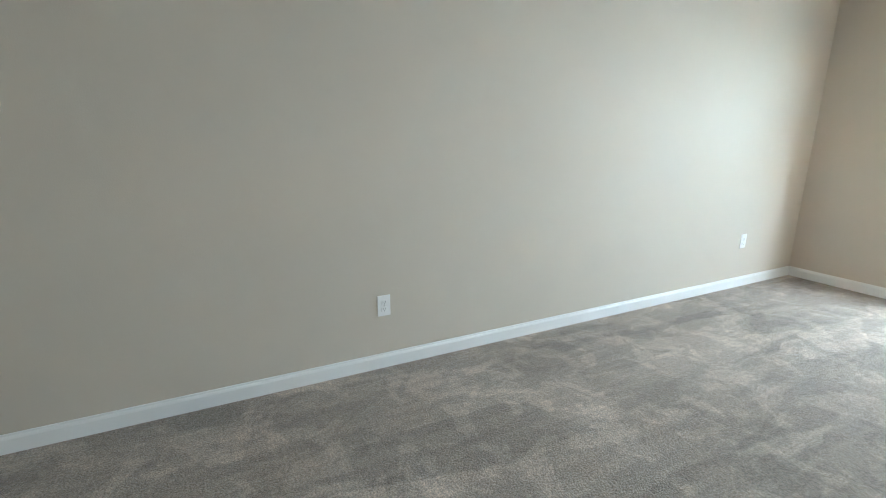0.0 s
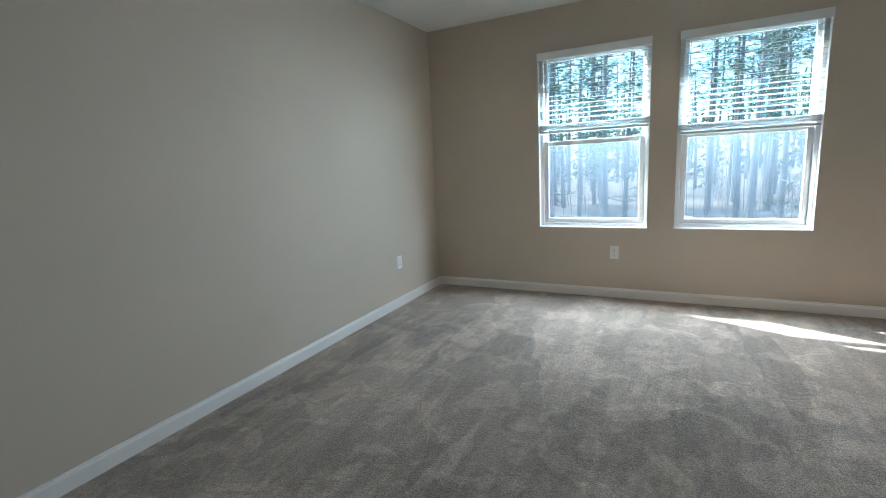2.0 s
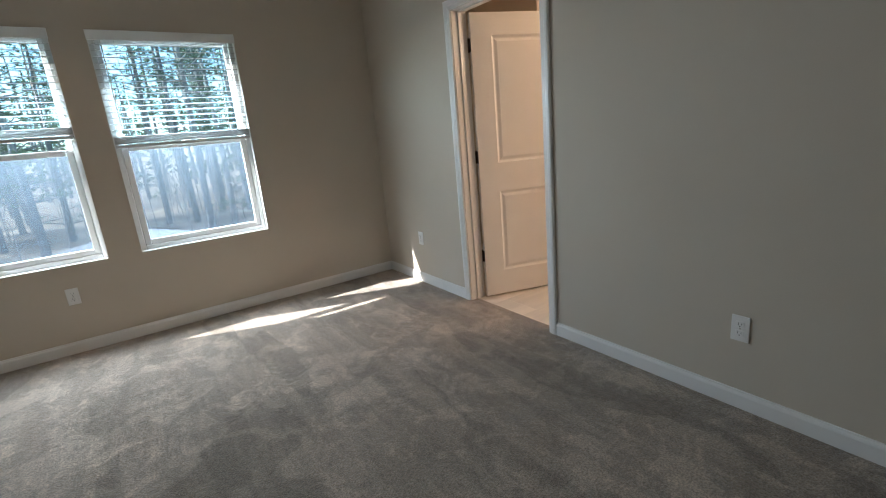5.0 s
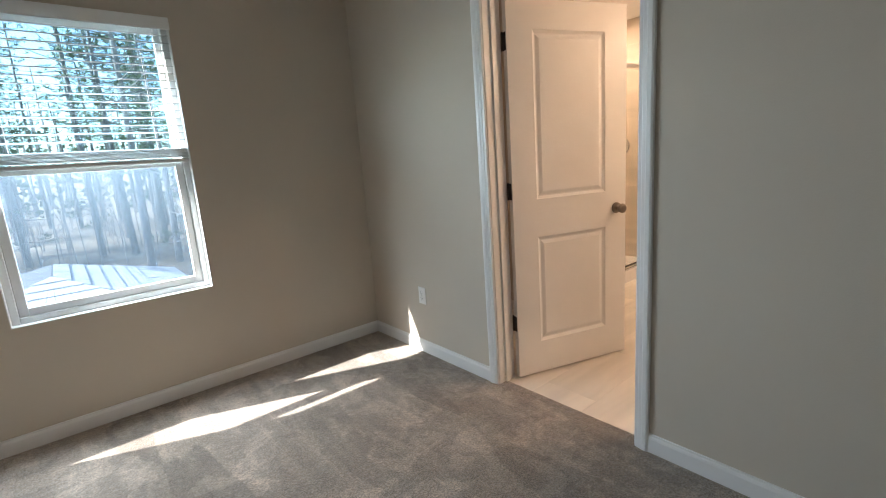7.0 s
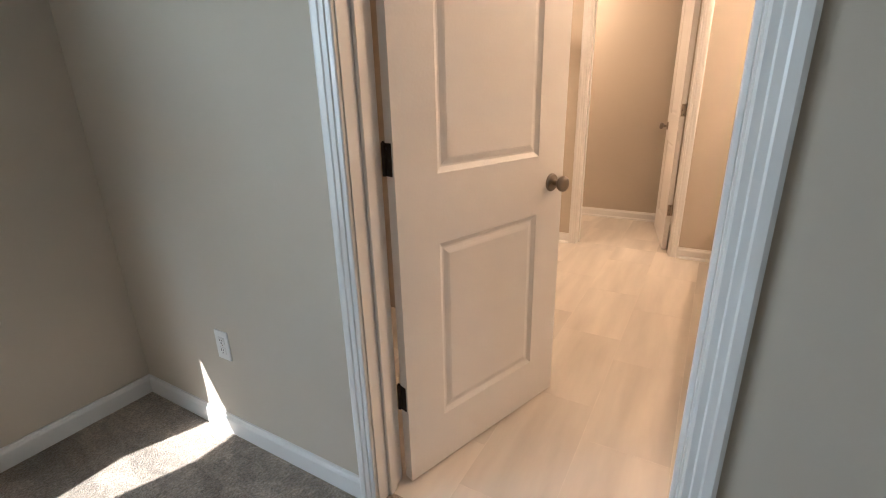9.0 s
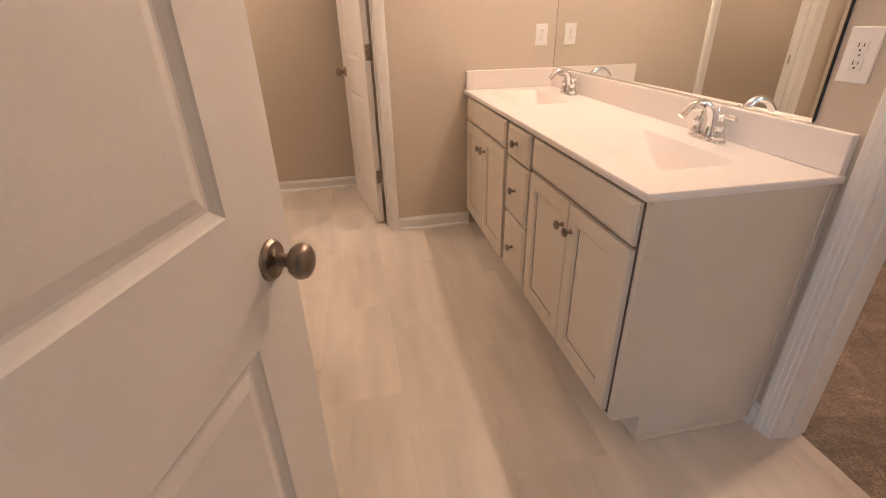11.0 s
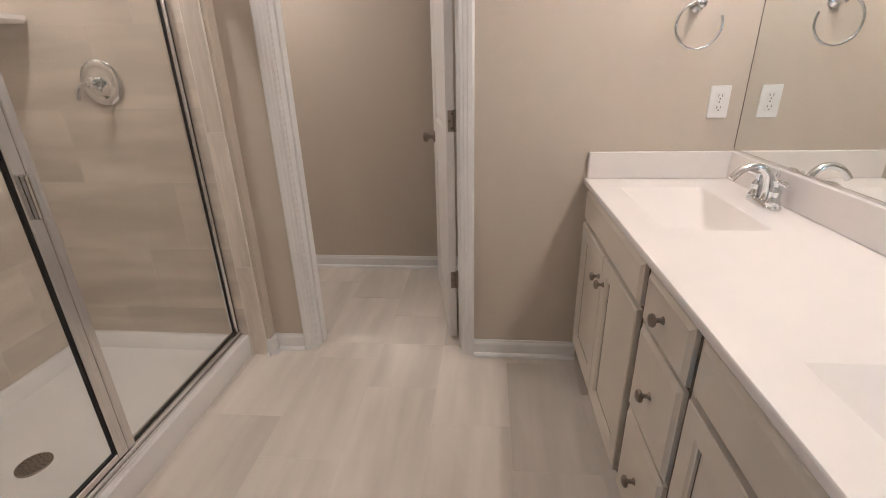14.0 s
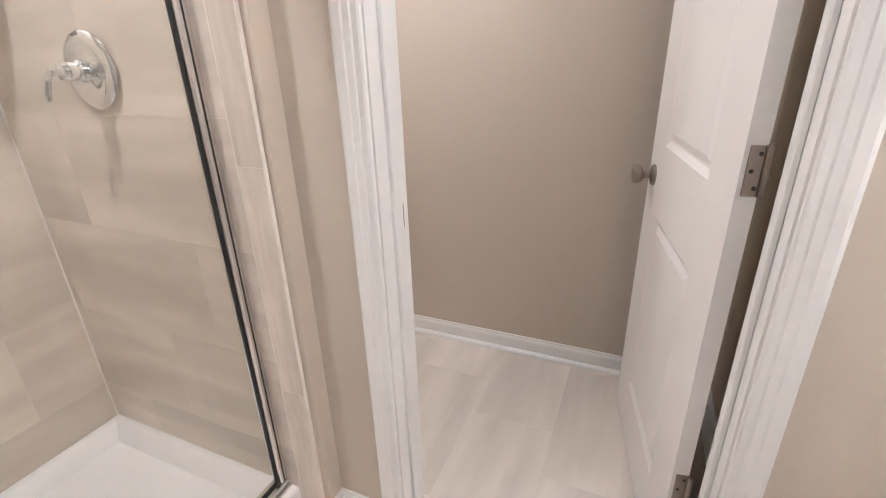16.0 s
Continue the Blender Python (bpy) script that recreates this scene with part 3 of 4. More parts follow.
def blind(x0, x1, up):
    b = thing("window_blind", Matrix.Translation(((x0 + x1) / 2, 0.03, WZ1)), "white slatted blind drawn half way up", "blind", "bedroom window blinds")
    hw = (x1 - x0) / 2
    part("valance", soft(boxes((-hw - 0.004, hw + 0.004, -0.043, -0.033, -0.062, 0.002)), 0.004, 2), VINYL, b)
    part("headrail", soft(boxes((-hw + 0.006, hw - 0.006, -0.028, 0.018, -0.048, -0.004)), 0.002), VINYL, b)
    bm = bmesh.new()
    n = 6
    prof = [(-0.024 + 0.048 * i / n, 0.0016 - 0.0035 * (2 * i / n - 1) ** 2) for i in range(n + 1)]
    rows = [[bm.verts.new((sx * (hw - 0.008), y, z + dz)) for y, z in prof] for sx in (-1, 1) for dz in (0, 0.0024)]
    for i in range(n):
        bm.faces.new((rows[0][i], rows[0][i + 1], rows[2][i + 1], rows[2][i]))
        bm.faces.new((rows[1][i], rows[1][i + 1], rows[3][i + 1], rows[3][i]))
    for i in (0, n):
        bm.faces.new((rows[0][i], rows[1][i], rows[3][i], rows[2][i]))
    slat = mesh_of("slat", bm, BLIND)
    z = -0.085
    k = 0
    while z > -0.665 + up:
        ob = new("slat", slat)
        ob.parent = b
        ob.location, ob.rotation_euler = (0, 0.0, z), (radians(8 + 1.0 * math.sin(k * 2.3)), radians(0.12 * math.sin(k * 1.7)), 0)
        z -= 0.0395
        k += 1
    for i in range(9):
        ob = new("slat", slat)
        ob.parent = b
        ob.location, ob.rotation_euler = (0.001 * math.sin(i * 3), 0.001 * math.cos(i * 5), -0.688 + up - i * 0.0058), (radians(1.0 * math.sin(i * 2)), 0, 0)
    part("bottom_rail", soft(boxes((-hw + 0.008, hw - 0.008, -0.024, 0.024, -0.762 + up, -0.742 + up)), 0.004, 2), BLIND, b)
    for cx in (-hw * 0.68, hw * 0.68):
        for cy in (-0.026, 0.026):
            part("ladder_cord", sweep(bmesh.new(), [(cx, cy, -0.05), (cx, cy, -0.745 + up)], 0.0011, 5), CORD, b)
    part("tilt_wand", sweep(bmesh.new(), [(-hw + 0.07, -0.034, -0.05), (-hw + 0.072, -0.036, -0.62)], 0.004, 8), CORD, b)
    return b


for i, (wx0, wx1) in enumerate(WX):
    window("window_%d" % (i + 1), wx0, wx1)
    blind(wx0, wx1, 0.085 if i == 0 else 0.0)


# ---- outlets and vents ----
def outlet(m, label, kind="duplex", group="wall outlets"):
    ob = thing("wall_outlet", m, label, "outlet", group)
    if kind == "wide":
        W, H = 0.040, 0.063
    else:
        W, H = 0.036, 0.058
    part("cover_plate", soft(boxes((-W, W, -0.006, 0.0, -H, H)), 0.0025, 2), PLASTIC, ob)
    if kind == "jack":
        part("jack", lathe(bmesh.new(), ((0.008, 0), (0.008, 0.004), (0.005, 0.009)), Matrix.Translation((0, -0.006, 0)) @ Matrix.Rotation(math.pi / 2, 4, "X"), 12), NICKEL, ob)
        return ob
    for dz in (-0.020, 0.020):
        r = part("receptacle", soft(boxes((-0.017, 0.017, -0.0085, -0.005, dz - 0.014, dz + 0.014)), 0.002), PLASTIC, ob)
        for dx, hh in ((-0.0065, 0.0045), (0.0065, 0.0035)):
            part("slot", boxes((dx - 0.0011, dx + 0.0011, -0.0089, -0.008, dz + 0.002 - hh, dz + 0.003 + hh)), SLOT, r)
        part("slot", lathe(bmesh.new(), ((0.0026, 0), (0.0026, 0.001)), Matrix.Translation((0, -0.008, dz - 0.0085)) @ Matrix.Rotation(math.pi / 2, 4, "X"), 8), SLOT, r)
    part("screw", lathe(bmesh.new(), ((0.003, 0), (0.0025, 0.001)), Matrix.Translation((0, -0.006, 0)) @ Matrix.Rotation(math.pi / 2, 4, "X"), 8), NICKEL, ob)
    return ob


outlet(pose(-2.475, 0, 0.405), "white wall plate under the bedroom windows")
outlet(pose(-4.2, -3.895, 0.36, 0, 0, 90), "white duplex outlet on the long bedroom wall")
outlet(pose(-4.2, -0.77, 0.395, 0, 0, 90), "white outlet near the window corner")
outlet(pose(0, -0.615, 0.40, 0, 0, -90), "white outlet beside the bathroom door")
outlet(pose(0, -3.17, 0.37, 0, 0, -90), "white duplex outlet on the bedroom wall")
outlet(pose(EX, -2.835, 1.15, 0, 0, -90), "white duplex outlet above the counter")
outlet(pose(1.108, MY, 1.147, 0, 0, 180), "white duplex outlet beside the mirror", "wide")

vent = thing("ceiling_vent", Matrix.Translation((-2.12, -0.34, CH)), "white ceiling air register with slats", "vent")
part("frame", soft(boxes((-0.15, 0.15, -0.075, -0.055, -0.008, 0)), 0.002), TRIM, vent)
part("frame", soft(boxes((-0.15, 0.15, 0.055, 0.075, -0.008, 0)), 0.002), TRIM, vent)
part("frame", soft(boxes((-0.15, -0.13, -0.055, 0.055, -0.008, 0)), 0.002), TRIM, vent)
part("frame", soft(boxes((0.13, 0.15, -0.055, 0.055, -0.008, 0)), 0.002), TRIM, vent)
part("backing", boxes((-0.13, 0.13, -0.055, 0.055, -0.0015, -0.0005)), SLOT, vent)
for i in range(8):
    sl = part("slat", boxes((-0.13, 0.13, -0.006, 0.006, -0.0008, 0.0008)), TRIM, vent)
    sl.location, sl.rotation_euler = (0, -0.049 + i * 0.014, -0.0065), (radians(38), 0, 0)

# ---- vanity ----
CX0, CX1, CF, CB = 1.038, EX - 0.002, -2.373, MY + 0.001
FRONT = -2.395
CT = 0.865


def knob_small(x, z, parent):
    m = Matrix.Translation((x, FRONT + 0.019, z)) @ Matrix.Rotation(-math.pi / 2, 4, "X")
    part("knob", lathe(bmesh.new(), ((0.010, 0), (0.009, 0.003), (0.006, 0.006), (0.0055, 0.014), (0.009, 0.018), (0.0155, 0.021), (0.0165, 0.025),
                                     (0.014, 0.030), (0.007, 0.033)), m, 16), NICKEL, parent, "round satin nickel knob", True)


def slab_front(name, x0, x1, z0, z1, parent):
    """A drawer front with a chamfered edge."""
    bm = bmesh.new()
    loops = []
    for inset, y in ((0, FRONT), (0, FRONT + 0.011), (0.004, FRONT + 0.0125), (0.013, FRONT + 0.019)):
        loops.append([bm.verts.new(v) for v in ((x0 + inset, y, z0 + inset), (x1 - inset, y, z0 + inset), (x1 - inset, y, z1 - inset), (x0 + inset, y, z1 - inset))])
    for a, b in zip(loops, loops[1:]):
        for k in range(4):
            bm.faces.new((a[k], a[(k + 1) % 4], b[(k + 1) % 4], b[k]))
    bm.faces.new(loops[0])
    bm.faces.new(loops[-1])
    return part(name, bm, CABINET, parent)


def shaker_door(x0, x1, z0, z1, knob_x, parent):
    bm = bmesh.new()
    s = 0.058
    loops = []
    for inset, y in ((0, FRONT), (0, FRONT + 0.016), (0.003, FRONT + 0.019), (s - 0.006, FRONT + 0.019), (s, FRONT + 0.015), (s + 0.005, FRONT + 0.0145),
                     (s + 0.007, FRONT + 0.009)):
        loops.append([bm.verts.new(v) for v in ((x0 + inset, y, z0 + inset), (x1 - inset, y, z0 + inset), (x1 - inset, y, z1 - inset), (x0 + inset, y, z1 - inset))])
    for a, b in zip(loops, loops[1:]):
        for k in range(4):
            bm.faces.new((a[k], a[(k + 1) % 4], b[(k + 1) % 4], b[k]))
    bm.faces.new(loops[0])
    bm.faces.new(loops[-1])
    d = part("cabinet_door", bm, CABINET, parent)
    knob_small(knob_x, z1 - 0.09, d)
    # shade in the panel's groove, put in as thin dark strips
    g = s + 0.007
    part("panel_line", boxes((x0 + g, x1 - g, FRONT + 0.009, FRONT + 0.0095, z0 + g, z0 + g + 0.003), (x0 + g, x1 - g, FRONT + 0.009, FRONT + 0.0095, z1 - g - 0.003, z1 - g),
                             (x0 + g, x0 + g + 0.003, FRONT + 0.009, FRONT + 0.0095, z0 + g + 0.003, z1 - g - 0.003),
                             (x1 - g - 0.003, x1 - g, FRONT + 0.009, FRONT + 0.0095, z0 + g + 0.003, z1 - g - 0.003)), REVEAL_SHADE, d)
    return d


def vanity_unit(x0, x1, label, left_end=False):
    ob = thing("vanity_cabinet", Matrix(), label, "cabinet", "vanity cabinets")
    top = CT - 0.024
    part("body", boxes((x0 + 0.016, x1 - 0.001, MY + 0.003, FRONT - 0.02, 0.105, 0.70)), CABINET, ob)
    part("face_frame", boxes((x0 + 0.016, x1 - 0.001, FRONT - 0.02, FRONT - 0.001, 0.105, top)), CABINET, ob)
    part("toe_kick", boxes((x0 + 0.016, x1 - 0.001, MY + 0.003, FRONT - 0.10, 0.002, 0.105)), CABINET, ob)
    return ob


def side_panel(x, parent):
    bm = bmesh.new()
    prof = ((MY + 0.003, 0.002), (FRONT - 0.10, 0.002), (FRONT - 0.10, 0.105), (FRONT - 0.001, 0.105), (FRONT - 0.001, CT - 0.024), (MY + 0.003, CT - 0.024))
    a = [bm.verts.new((x, y, z)) for y, z in prof]
    b = [bm.verts.new((x + 0.015, y, z)) for y, z in prof]
    n = len(prof)
    for k in range(n):
        bm.faces.new((a[k], a[(k + 1) % n], b[(k + 1) % n], b[k]))
    bm.faces.new(a[::-1])
    bm.faces.new(b)
    return part("side_panel", bm, CABINET, parent)


ua = vanity_unit(1.045, 1.815, "off-white sink cabinet with two doors")
side_panel(1.058 - 0.012, ua)
part("scribe_strip", soft(boxes((1.040, 1.046, MY + 0.003, MY + 0.022, 0.002, CT - 0.024)), 0.0012), CABINET, ua)
part("toe_moulding", run(bmesh.new(), ((0, 0.002), (0.010, 0.002), (0.009, 0.007), (0.005, 0.011), (0, 0.012)), (1.046, MY + 0.035, 0), (1.046, FRONT - 0.10, 0), (-1, 0, 0)), CABINET, ua)
slab_front("false_drawer_front", 1.078, 1.795, 0.705, 0.828, ua)
shaker_door(1.078, 1.434, 0.125, 0.693, 1.405, ua)
shaker_door(1.440, 1.795, 0.125, 0.693, 1.470, ua)
ub = vanity_unit(1.80, 2.125, "off-white cabinet with three small drawers")
for z0, z1, kz in ((0.690, 0.828, 0.765), (0.425, 0.678, 0.555), (0.125, 0.413, 0.275)):
    fr = slab_front("drawer_front", 1.832, 2.100, z0, z1, ub)
    knob_small(1.966, kz, fr)
uc = vanity_unit(2.11, 2.90, "off-white sink cabinet beside the wall")
slab_front("false_drawer_front", 2.140, 2.862, 0.705, 0.828, uc)
shaker_door(2.140, 2.498, 0.125, 0.693, 2.468, uc)
shaker_door(2.504, 2.862, 0.125, 0.693, 2.534, uc)
# dark sheet on the face frame stands in for shadow gaps round the fronts
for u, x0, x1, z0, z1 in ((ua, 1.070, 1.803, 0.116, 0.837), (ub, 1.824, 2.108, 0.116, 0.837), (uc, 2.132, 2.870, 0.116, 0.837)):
    part("shaded_reveal", boxes((x0, x1, FRONT - 0.001, FRONT + 0.0005, z0, z1)), REVEAL_SHADE, u, "dark sheet for the shadow gaps around the fronts")

SINKS = ((1.438, 0.243), (2.522, 0.235))
SY0, SY1 = -2.762, -2.474


def counter():
    ob = thing("vanity_counter", Matrix(), "white cultured marble double sink counter", "counter")
    bm = bmesh.new()
    zt, zb = CT, CT - 0.022
    xs = [CX0, SINKS[0][0] - SINKS[0][1], SINKS[0][0] + SINKS[0][1], SINKS[1][0] - SINKS[1][1], SINKS[1][0] + SINKS[1][1], CX1]
    ys = [CB, SY0, SY1, CF]
    r = 0.004
    cells = []
    for i in range(5):
        for j in range(3):
            if j == 1 and i in (1, 3):
                continue
            cells.append((xs[i], xs[i + 1], ys[j], ys[j + 1]))
    for a, b, c, d in cells:
        bm.faces.new([bm.verts.new(v) for v in ((a, c, zt), (b, c, zt), (b, d, zt), (a, d, zt))])
    bmesh.ops.remove_doubles(bm, verts=bm.verts[:], dist=1e-5)
    # rounded front and end edges
    rim = [(CX0, CB), (CX0, CF), (CX1, CF)]
    prof = [(0, 0), (0.0015, -0.0012), (0.003, -0.004), (0.003, -0.018), (0.0015, -0.021), (-0.004, -0.022), (-0.03, -0.022)]
    rings = []
    for (x, y), (ox, oy) in zip(rim, ((-1, 0), (-1, 1), (0, 1))):
        rings.append([bm.verts.new((x + ox * o, y + oy * o, zt + z)) for o, z in prof])
    for a, b in zip(rings, rings[1:]):
        for k in range(len(prof) - 1):
            bm.faces.new((a[k], a[k + 1], b[k + 1], b[k]))
    part("worktop", bm, MARBLE, ob, smooth=True)
    for sx, hw in SINKS:
        bm = bmesh.new()
        nx, ny = 64, 44
        grid = []
        hy = (SY1 - SY0) / 2
        cy = (SY0 + SY1) / 2
        for j in range(ny + 1):
            row = []
            for i in range(nx + 1):
                u, v = 2 * i / nx - 1, 2 * j / ny - 1
                du, dv = (1 - abs(u)) * hw, (1 - abs(v)) * hy
                # long gentle end ramps, a steep back wall and a sloping front, meeting in soft creases
                k = 0.0045
                e = math.exp(-du * 0.50 / k) + math.exp(-dv * (1.75 if v < 0 else 1.15) / k) + math.exp(-0.095 / k)
                h = max(-k * math.log(e), 0.0)
                row.append(bm.verts.new((sx + u * hw, cy + v * hy, zt - h)))
            grid.append(row)
        for j in range(ny):
            for i in range(nx):
                bm.faces.new((grid[j][i], grid[j][i + 1], grid[j + 1][i + 1], grid[j + 1][i]))
        basin = part("sink_basin", bm, MARBLE, ob, "white rectangular sloped basin", True)
        dm = Matrix.Translation((sx - 0.03, cy - 0.008, zt - 0.0935))
        part("drain", lathe(bmesh.new(), ((0.024, -0.002), (0.0235, 0.0025), (0.018, 0.0035), (0.016, 0.002), (0.002, 0.002)), dm, 20), CHROME, basin, "chrome drain ring", True)
        part("drain_stopper", lathe(bmesh.new(), ((0.013, 0.0025), (0.012, 0.005), (0.003, 0.006)), dm, 16), BRONZE, basin)
    part("backsplash", soft(boxes((CX0, CX1 - 0.021, MY + 0.001, MY + 0.021, CT + 0.0005, 0.970)), 0.003, 2), MARBLE, ob)
    part("sidesplash", soft(boxes((CX1 - 0.020, CX1, MY + 0.001, CF - 0.008, CT + 0.0005, 0.970)), 0.003, 2), MARBLE, ob)
    return ob


counter()


def arc(points, steps=10):
    """A smooth curve through the points."""
    pts = [Vector(p) for p in points]
    out = []
    for i in range(len(pts) - 1):
        a, b = pts[i], pts[i + 1]
        ta = (pts[i + 1] - pts[max(i - 1, 0)]) / 2
        tb = (pts[min(i + 2, len(pts) - 1)] - pts[i]) / 2
        for k in range(steps):
            s = k / steps
            out.append(a * (2 * s ** 3 - 3 * s ** 2 + 1) + ta * (s ** 3 - 2 * s ** 2 + s) + b * (-2 * s ** 3 + 3 * s ** 2) + tb * (s ** 3 - s ** 2))
    out.append(pts[-1])
    return out


def faucet(x):
    ob = thing("faucet", Matrix.Translation((x, -2.863, CT)), "polished chrome two-handle faucet on the counter", "faucet", "vanity faucets")
    bm = bmesh.new()
    seg = 28
    rings = []
    for s, z in ((1.0, 0.0005), (1.0, 0.006), (0.93, 0.011), (0.80, 0.017)):
        rings.append([bm.verts.new((math.copysign(abs(math.cos(a)) ** 0.7, math.cos(a)) * 0.080 * s, math.copysign(abs(math.sin(a)) ** 0.8, math.sin(a)) * 0.028 * s, z))
                      for a in (2 * math.pi * k / seg for k in range(seg))])
    for a, b in zip(rings, rings[1:]):
        for k in range(seg):
            bm.faces.new((a[k], a[(k + 1) % seg], b[(k + 1) % seg], b[k]))
    bm.faces.new(rings[-1])
    part("base_plate", bm, CHROME, ob, smooth=True)
    path = arc(((0, -0.004, 0.012), (0, -0.006, 0.055), (0, 0.006, 0.098), (0, 0.040, 0.122), (0, 0.082, 0.112), (0, 0.112, 0.082)), 6)
    n = len(path)
    part("spout", sweep(bmesh.new(), path, [0.0175 - 0.006 * min(1, i / n * 1.8) + 0.002 * max(0, i / n - 0.7) for i in range(n)], 16), CHROME, ob, smooth=True)
    part("lift_rod", lathe(bmesh.new(), ((0.003, 0.01), (0.003, 0.085), (0.0065, 0.088), (0.007, 0.094), (0.005, 0.099), (0.0055, 0.104), (0.002, 0.108)),
                           Matrix.Translation((0, -0.026, 0)), 12), CHROME, ob, smooth=True)
    for s in (-1, 1):
        h = part("handle", lathe(bmesh.new(), ((0.021, 0.012), (0.0215, 0.020), (0.017, 0.026), (0.0155, 0.045), (0.0175, 0.054), (0.014, 0.060), (0.009, 0.066),
                                               (0.0085, 0.074), (0.012, 0.080), (0.0125, 0.087), (0.006, 0.092)), Matrix.Translation((s * 0.052, 0, 0)), 18), CHROME, ob, smooth=True)
        ln = arc(((s * 0.056, 0, 0.084), (s * 0.085, 0.004, 0.087), (s * 0.118, 0.008, 0.086)), 6)
        m = len(ln)
        part("lever", sweep(bmesh.new(), ln, [0.0048 + 0.0045 * math.sin(min(1, i / (m - 1) * 1.05) * 2.7) for i in range(m)], 12), CHROME, h, smooth=True)


faucet(1.470)
faucet(2.545)

mirror = thing("vanity_mirror", Matrix(), "large frameless wall mirror resting on the backsplash", "mirror")
part("glass", boxes((1.172, EX - 0.004, MY + 0.001, MY + 0.006, 0.976, 2.03)), MIRROR, mirror)
part("edge_channel", soft(boxes((1.168, EX - 0.003, MY + 0.001, MY + 0.009, 0.9705, 0.9775)), 0.001), ALU, mirror)
part("edge_strip", boxes((EX - 0.0035, EX - 0.0005, MY + 0.001, MY + 0.0065, 0.978, 2.03)), GASKET, mirror, "dark mirror edge")
part("edge_strip", boxes((1.1665, 1.1715, MY + 0.001, MY + 0.0065, 0.978, 2.03)), GASKET, mirror, "dark bevelled mirror edge")

ring = thing("towel_ring", Matrix.Translation((EX, -2.70, 1.475)), "chrome towel ring on the wall", "towel ring")
mm = Matrix.Rotation(-math.pi / 2, 4, "Y")
part("wall_mount", lathe(bmesh.new(), ((0.024, 0), (0.024, 0.005), (0.017, 0.010), (0.010, 0.014), (0.010, 0.045), (0.014, 0.048), (0.013, 0.056), (0.004, 0.06)), mm, 18), CHROME, ring, smooth=True)
pts = [(-0.048, 0.076 * math.sin(a), -0.066 + 0.076 * math.cos(a)) for a in (radians(12 + 5.0 * k) for k in range(57))]
part("ring", sweep(bmesh.new(), pts, 0.0048, 10), CHROME, ring, smooth=True)

vanity_light = thing("vanity_light", Matrix.Translation((1.465, MY, 2.20)), "satin nickel bar light with two glass shades", "wall light", "vanity lights")
light = vanity_light
part("back_plate", soft(boxes((-0.22, 0.22, 0.001, 0.03, -0.03, 0.05)), 0.006, 2), NICKEL, light)
for dx in (-0.135, 0.135):
    part("arm", sweep(bmesh.new(), [(dx, 0.03, 0.01), (dx, 0.066, 0.02), (dx, 0.066, 0.0)], 0.007, 10), NICKEL, light)
    bm = bmesh.new()
    rr = []
    for r, z in ((0.022, 0.0), (0.032, -0.02), (0.034, -0.045)):
        rr.append([bm.verts.new((dx + r * math.cos(a), 0.066 + r * math.sin(a), z)) for a in (2 * math.pi * k / 20 for k in range(20))])
    for a, b in zip(rr, rr[1:]):
        for k in range(20):
            bm.faces.new((a[k], a[(k + 1) % 20], b[(k + 1) % 20], b[k]))
    part("shade", bm, BULB, light, "frosted glass shade", True)

copy_thing(vanity_light, Matrix.Translation((2.535, MY, 2.20)))


def flush_light(x, y, r, label, name="ceiling_light"):
    ob = thing(name, Matrix.Translation((x, y, CH)), label, "ceiling light")
    part("trim_ring", lathe(bmesh.new(), ((r + 0.025, -0.0005), (r + 0.025, -0.006), (r + 0.005, -0.014), (r, -0.014)), Matrix(), 28), TRIM, ob, smooth=True)
    part("diffuser", lathe(bmesh.new(), ((r, -0.0142), (r * 0.7, -0.017), (0.005, -0.018)), Matrix(), 28), BULB, ob, smooth=True)


flush_light(2.30, -0.52, 0.07, "small recessed white downlight over the shower", "downlight")
# fittings for the two added lamps, neither of them in view
flush_light(3.45, -0.7, 0.13, "round white ceiling light, unseen, added to brighten the room")
flush_light(1.3, -4.1, 0.13, "round white ceiling light, unseen, added to brighten the room")

# ---- shower ----
SX0, SX1 = 1.30, 2.845
pan = thing("shower_pan", Matrix(), "white acrylic shower base with a raised curb", "shower base")
bm = bmesh.new()
yo = -0.835
outer = ((SX0 + 0.001, yo), (SX1 + 0.008, yo), (SX1 + 0.008, -0.012), (SX0 + 0.001, -0.012))


def inset(dx, df, db):
    return ((SX0 + dx, yo + df), (SX1 - dx, yo + df), (SX1 - dx, -0.012 - db), (SX0 + dx, -0.012 - db))


rows = [(outer, -0.003), (outer, 0.105), (inset(0.006, 0.006, 0.004), 0.112), (inset(0.02, 0.085, 0.02), 0.112), (inset(0.03, 0.095, 0.03), 0.106),
        (inset(0.055, 0.12, 0.055), 0.050), (inset(0.09, 0.155, 0.09), 0.040)]
rings = [[bm.verts.new((x, y, z)) for x, y in pts] for pts, z in rows]
for a, b in zip(rings, rings[1:]):
    for k in range(4):
        bm.faces.new((a[k], a[(k + 1) % 4], b[(k + 1) % 4], b[k]))
c = bm.verts.new((2.11, -0.40, 0.028))
for k in range(4):
    bm.faces.new((rings[-1][k], rings[-1][(k + 1) % 4], c))
part("base", bm, ACRYLIC, pan, smooth=True)
dr = part("drain", lathe(bmesh.new(), ((0.055, -0.004), (0.055, 0.004), (0.050, 0.006), (0.046, 0.005), (0.003, 0.005)), Matrix.Translation((2.11, -0.40, 0.030)), 28), NICKEL, pan, "round metal drain cover", True)
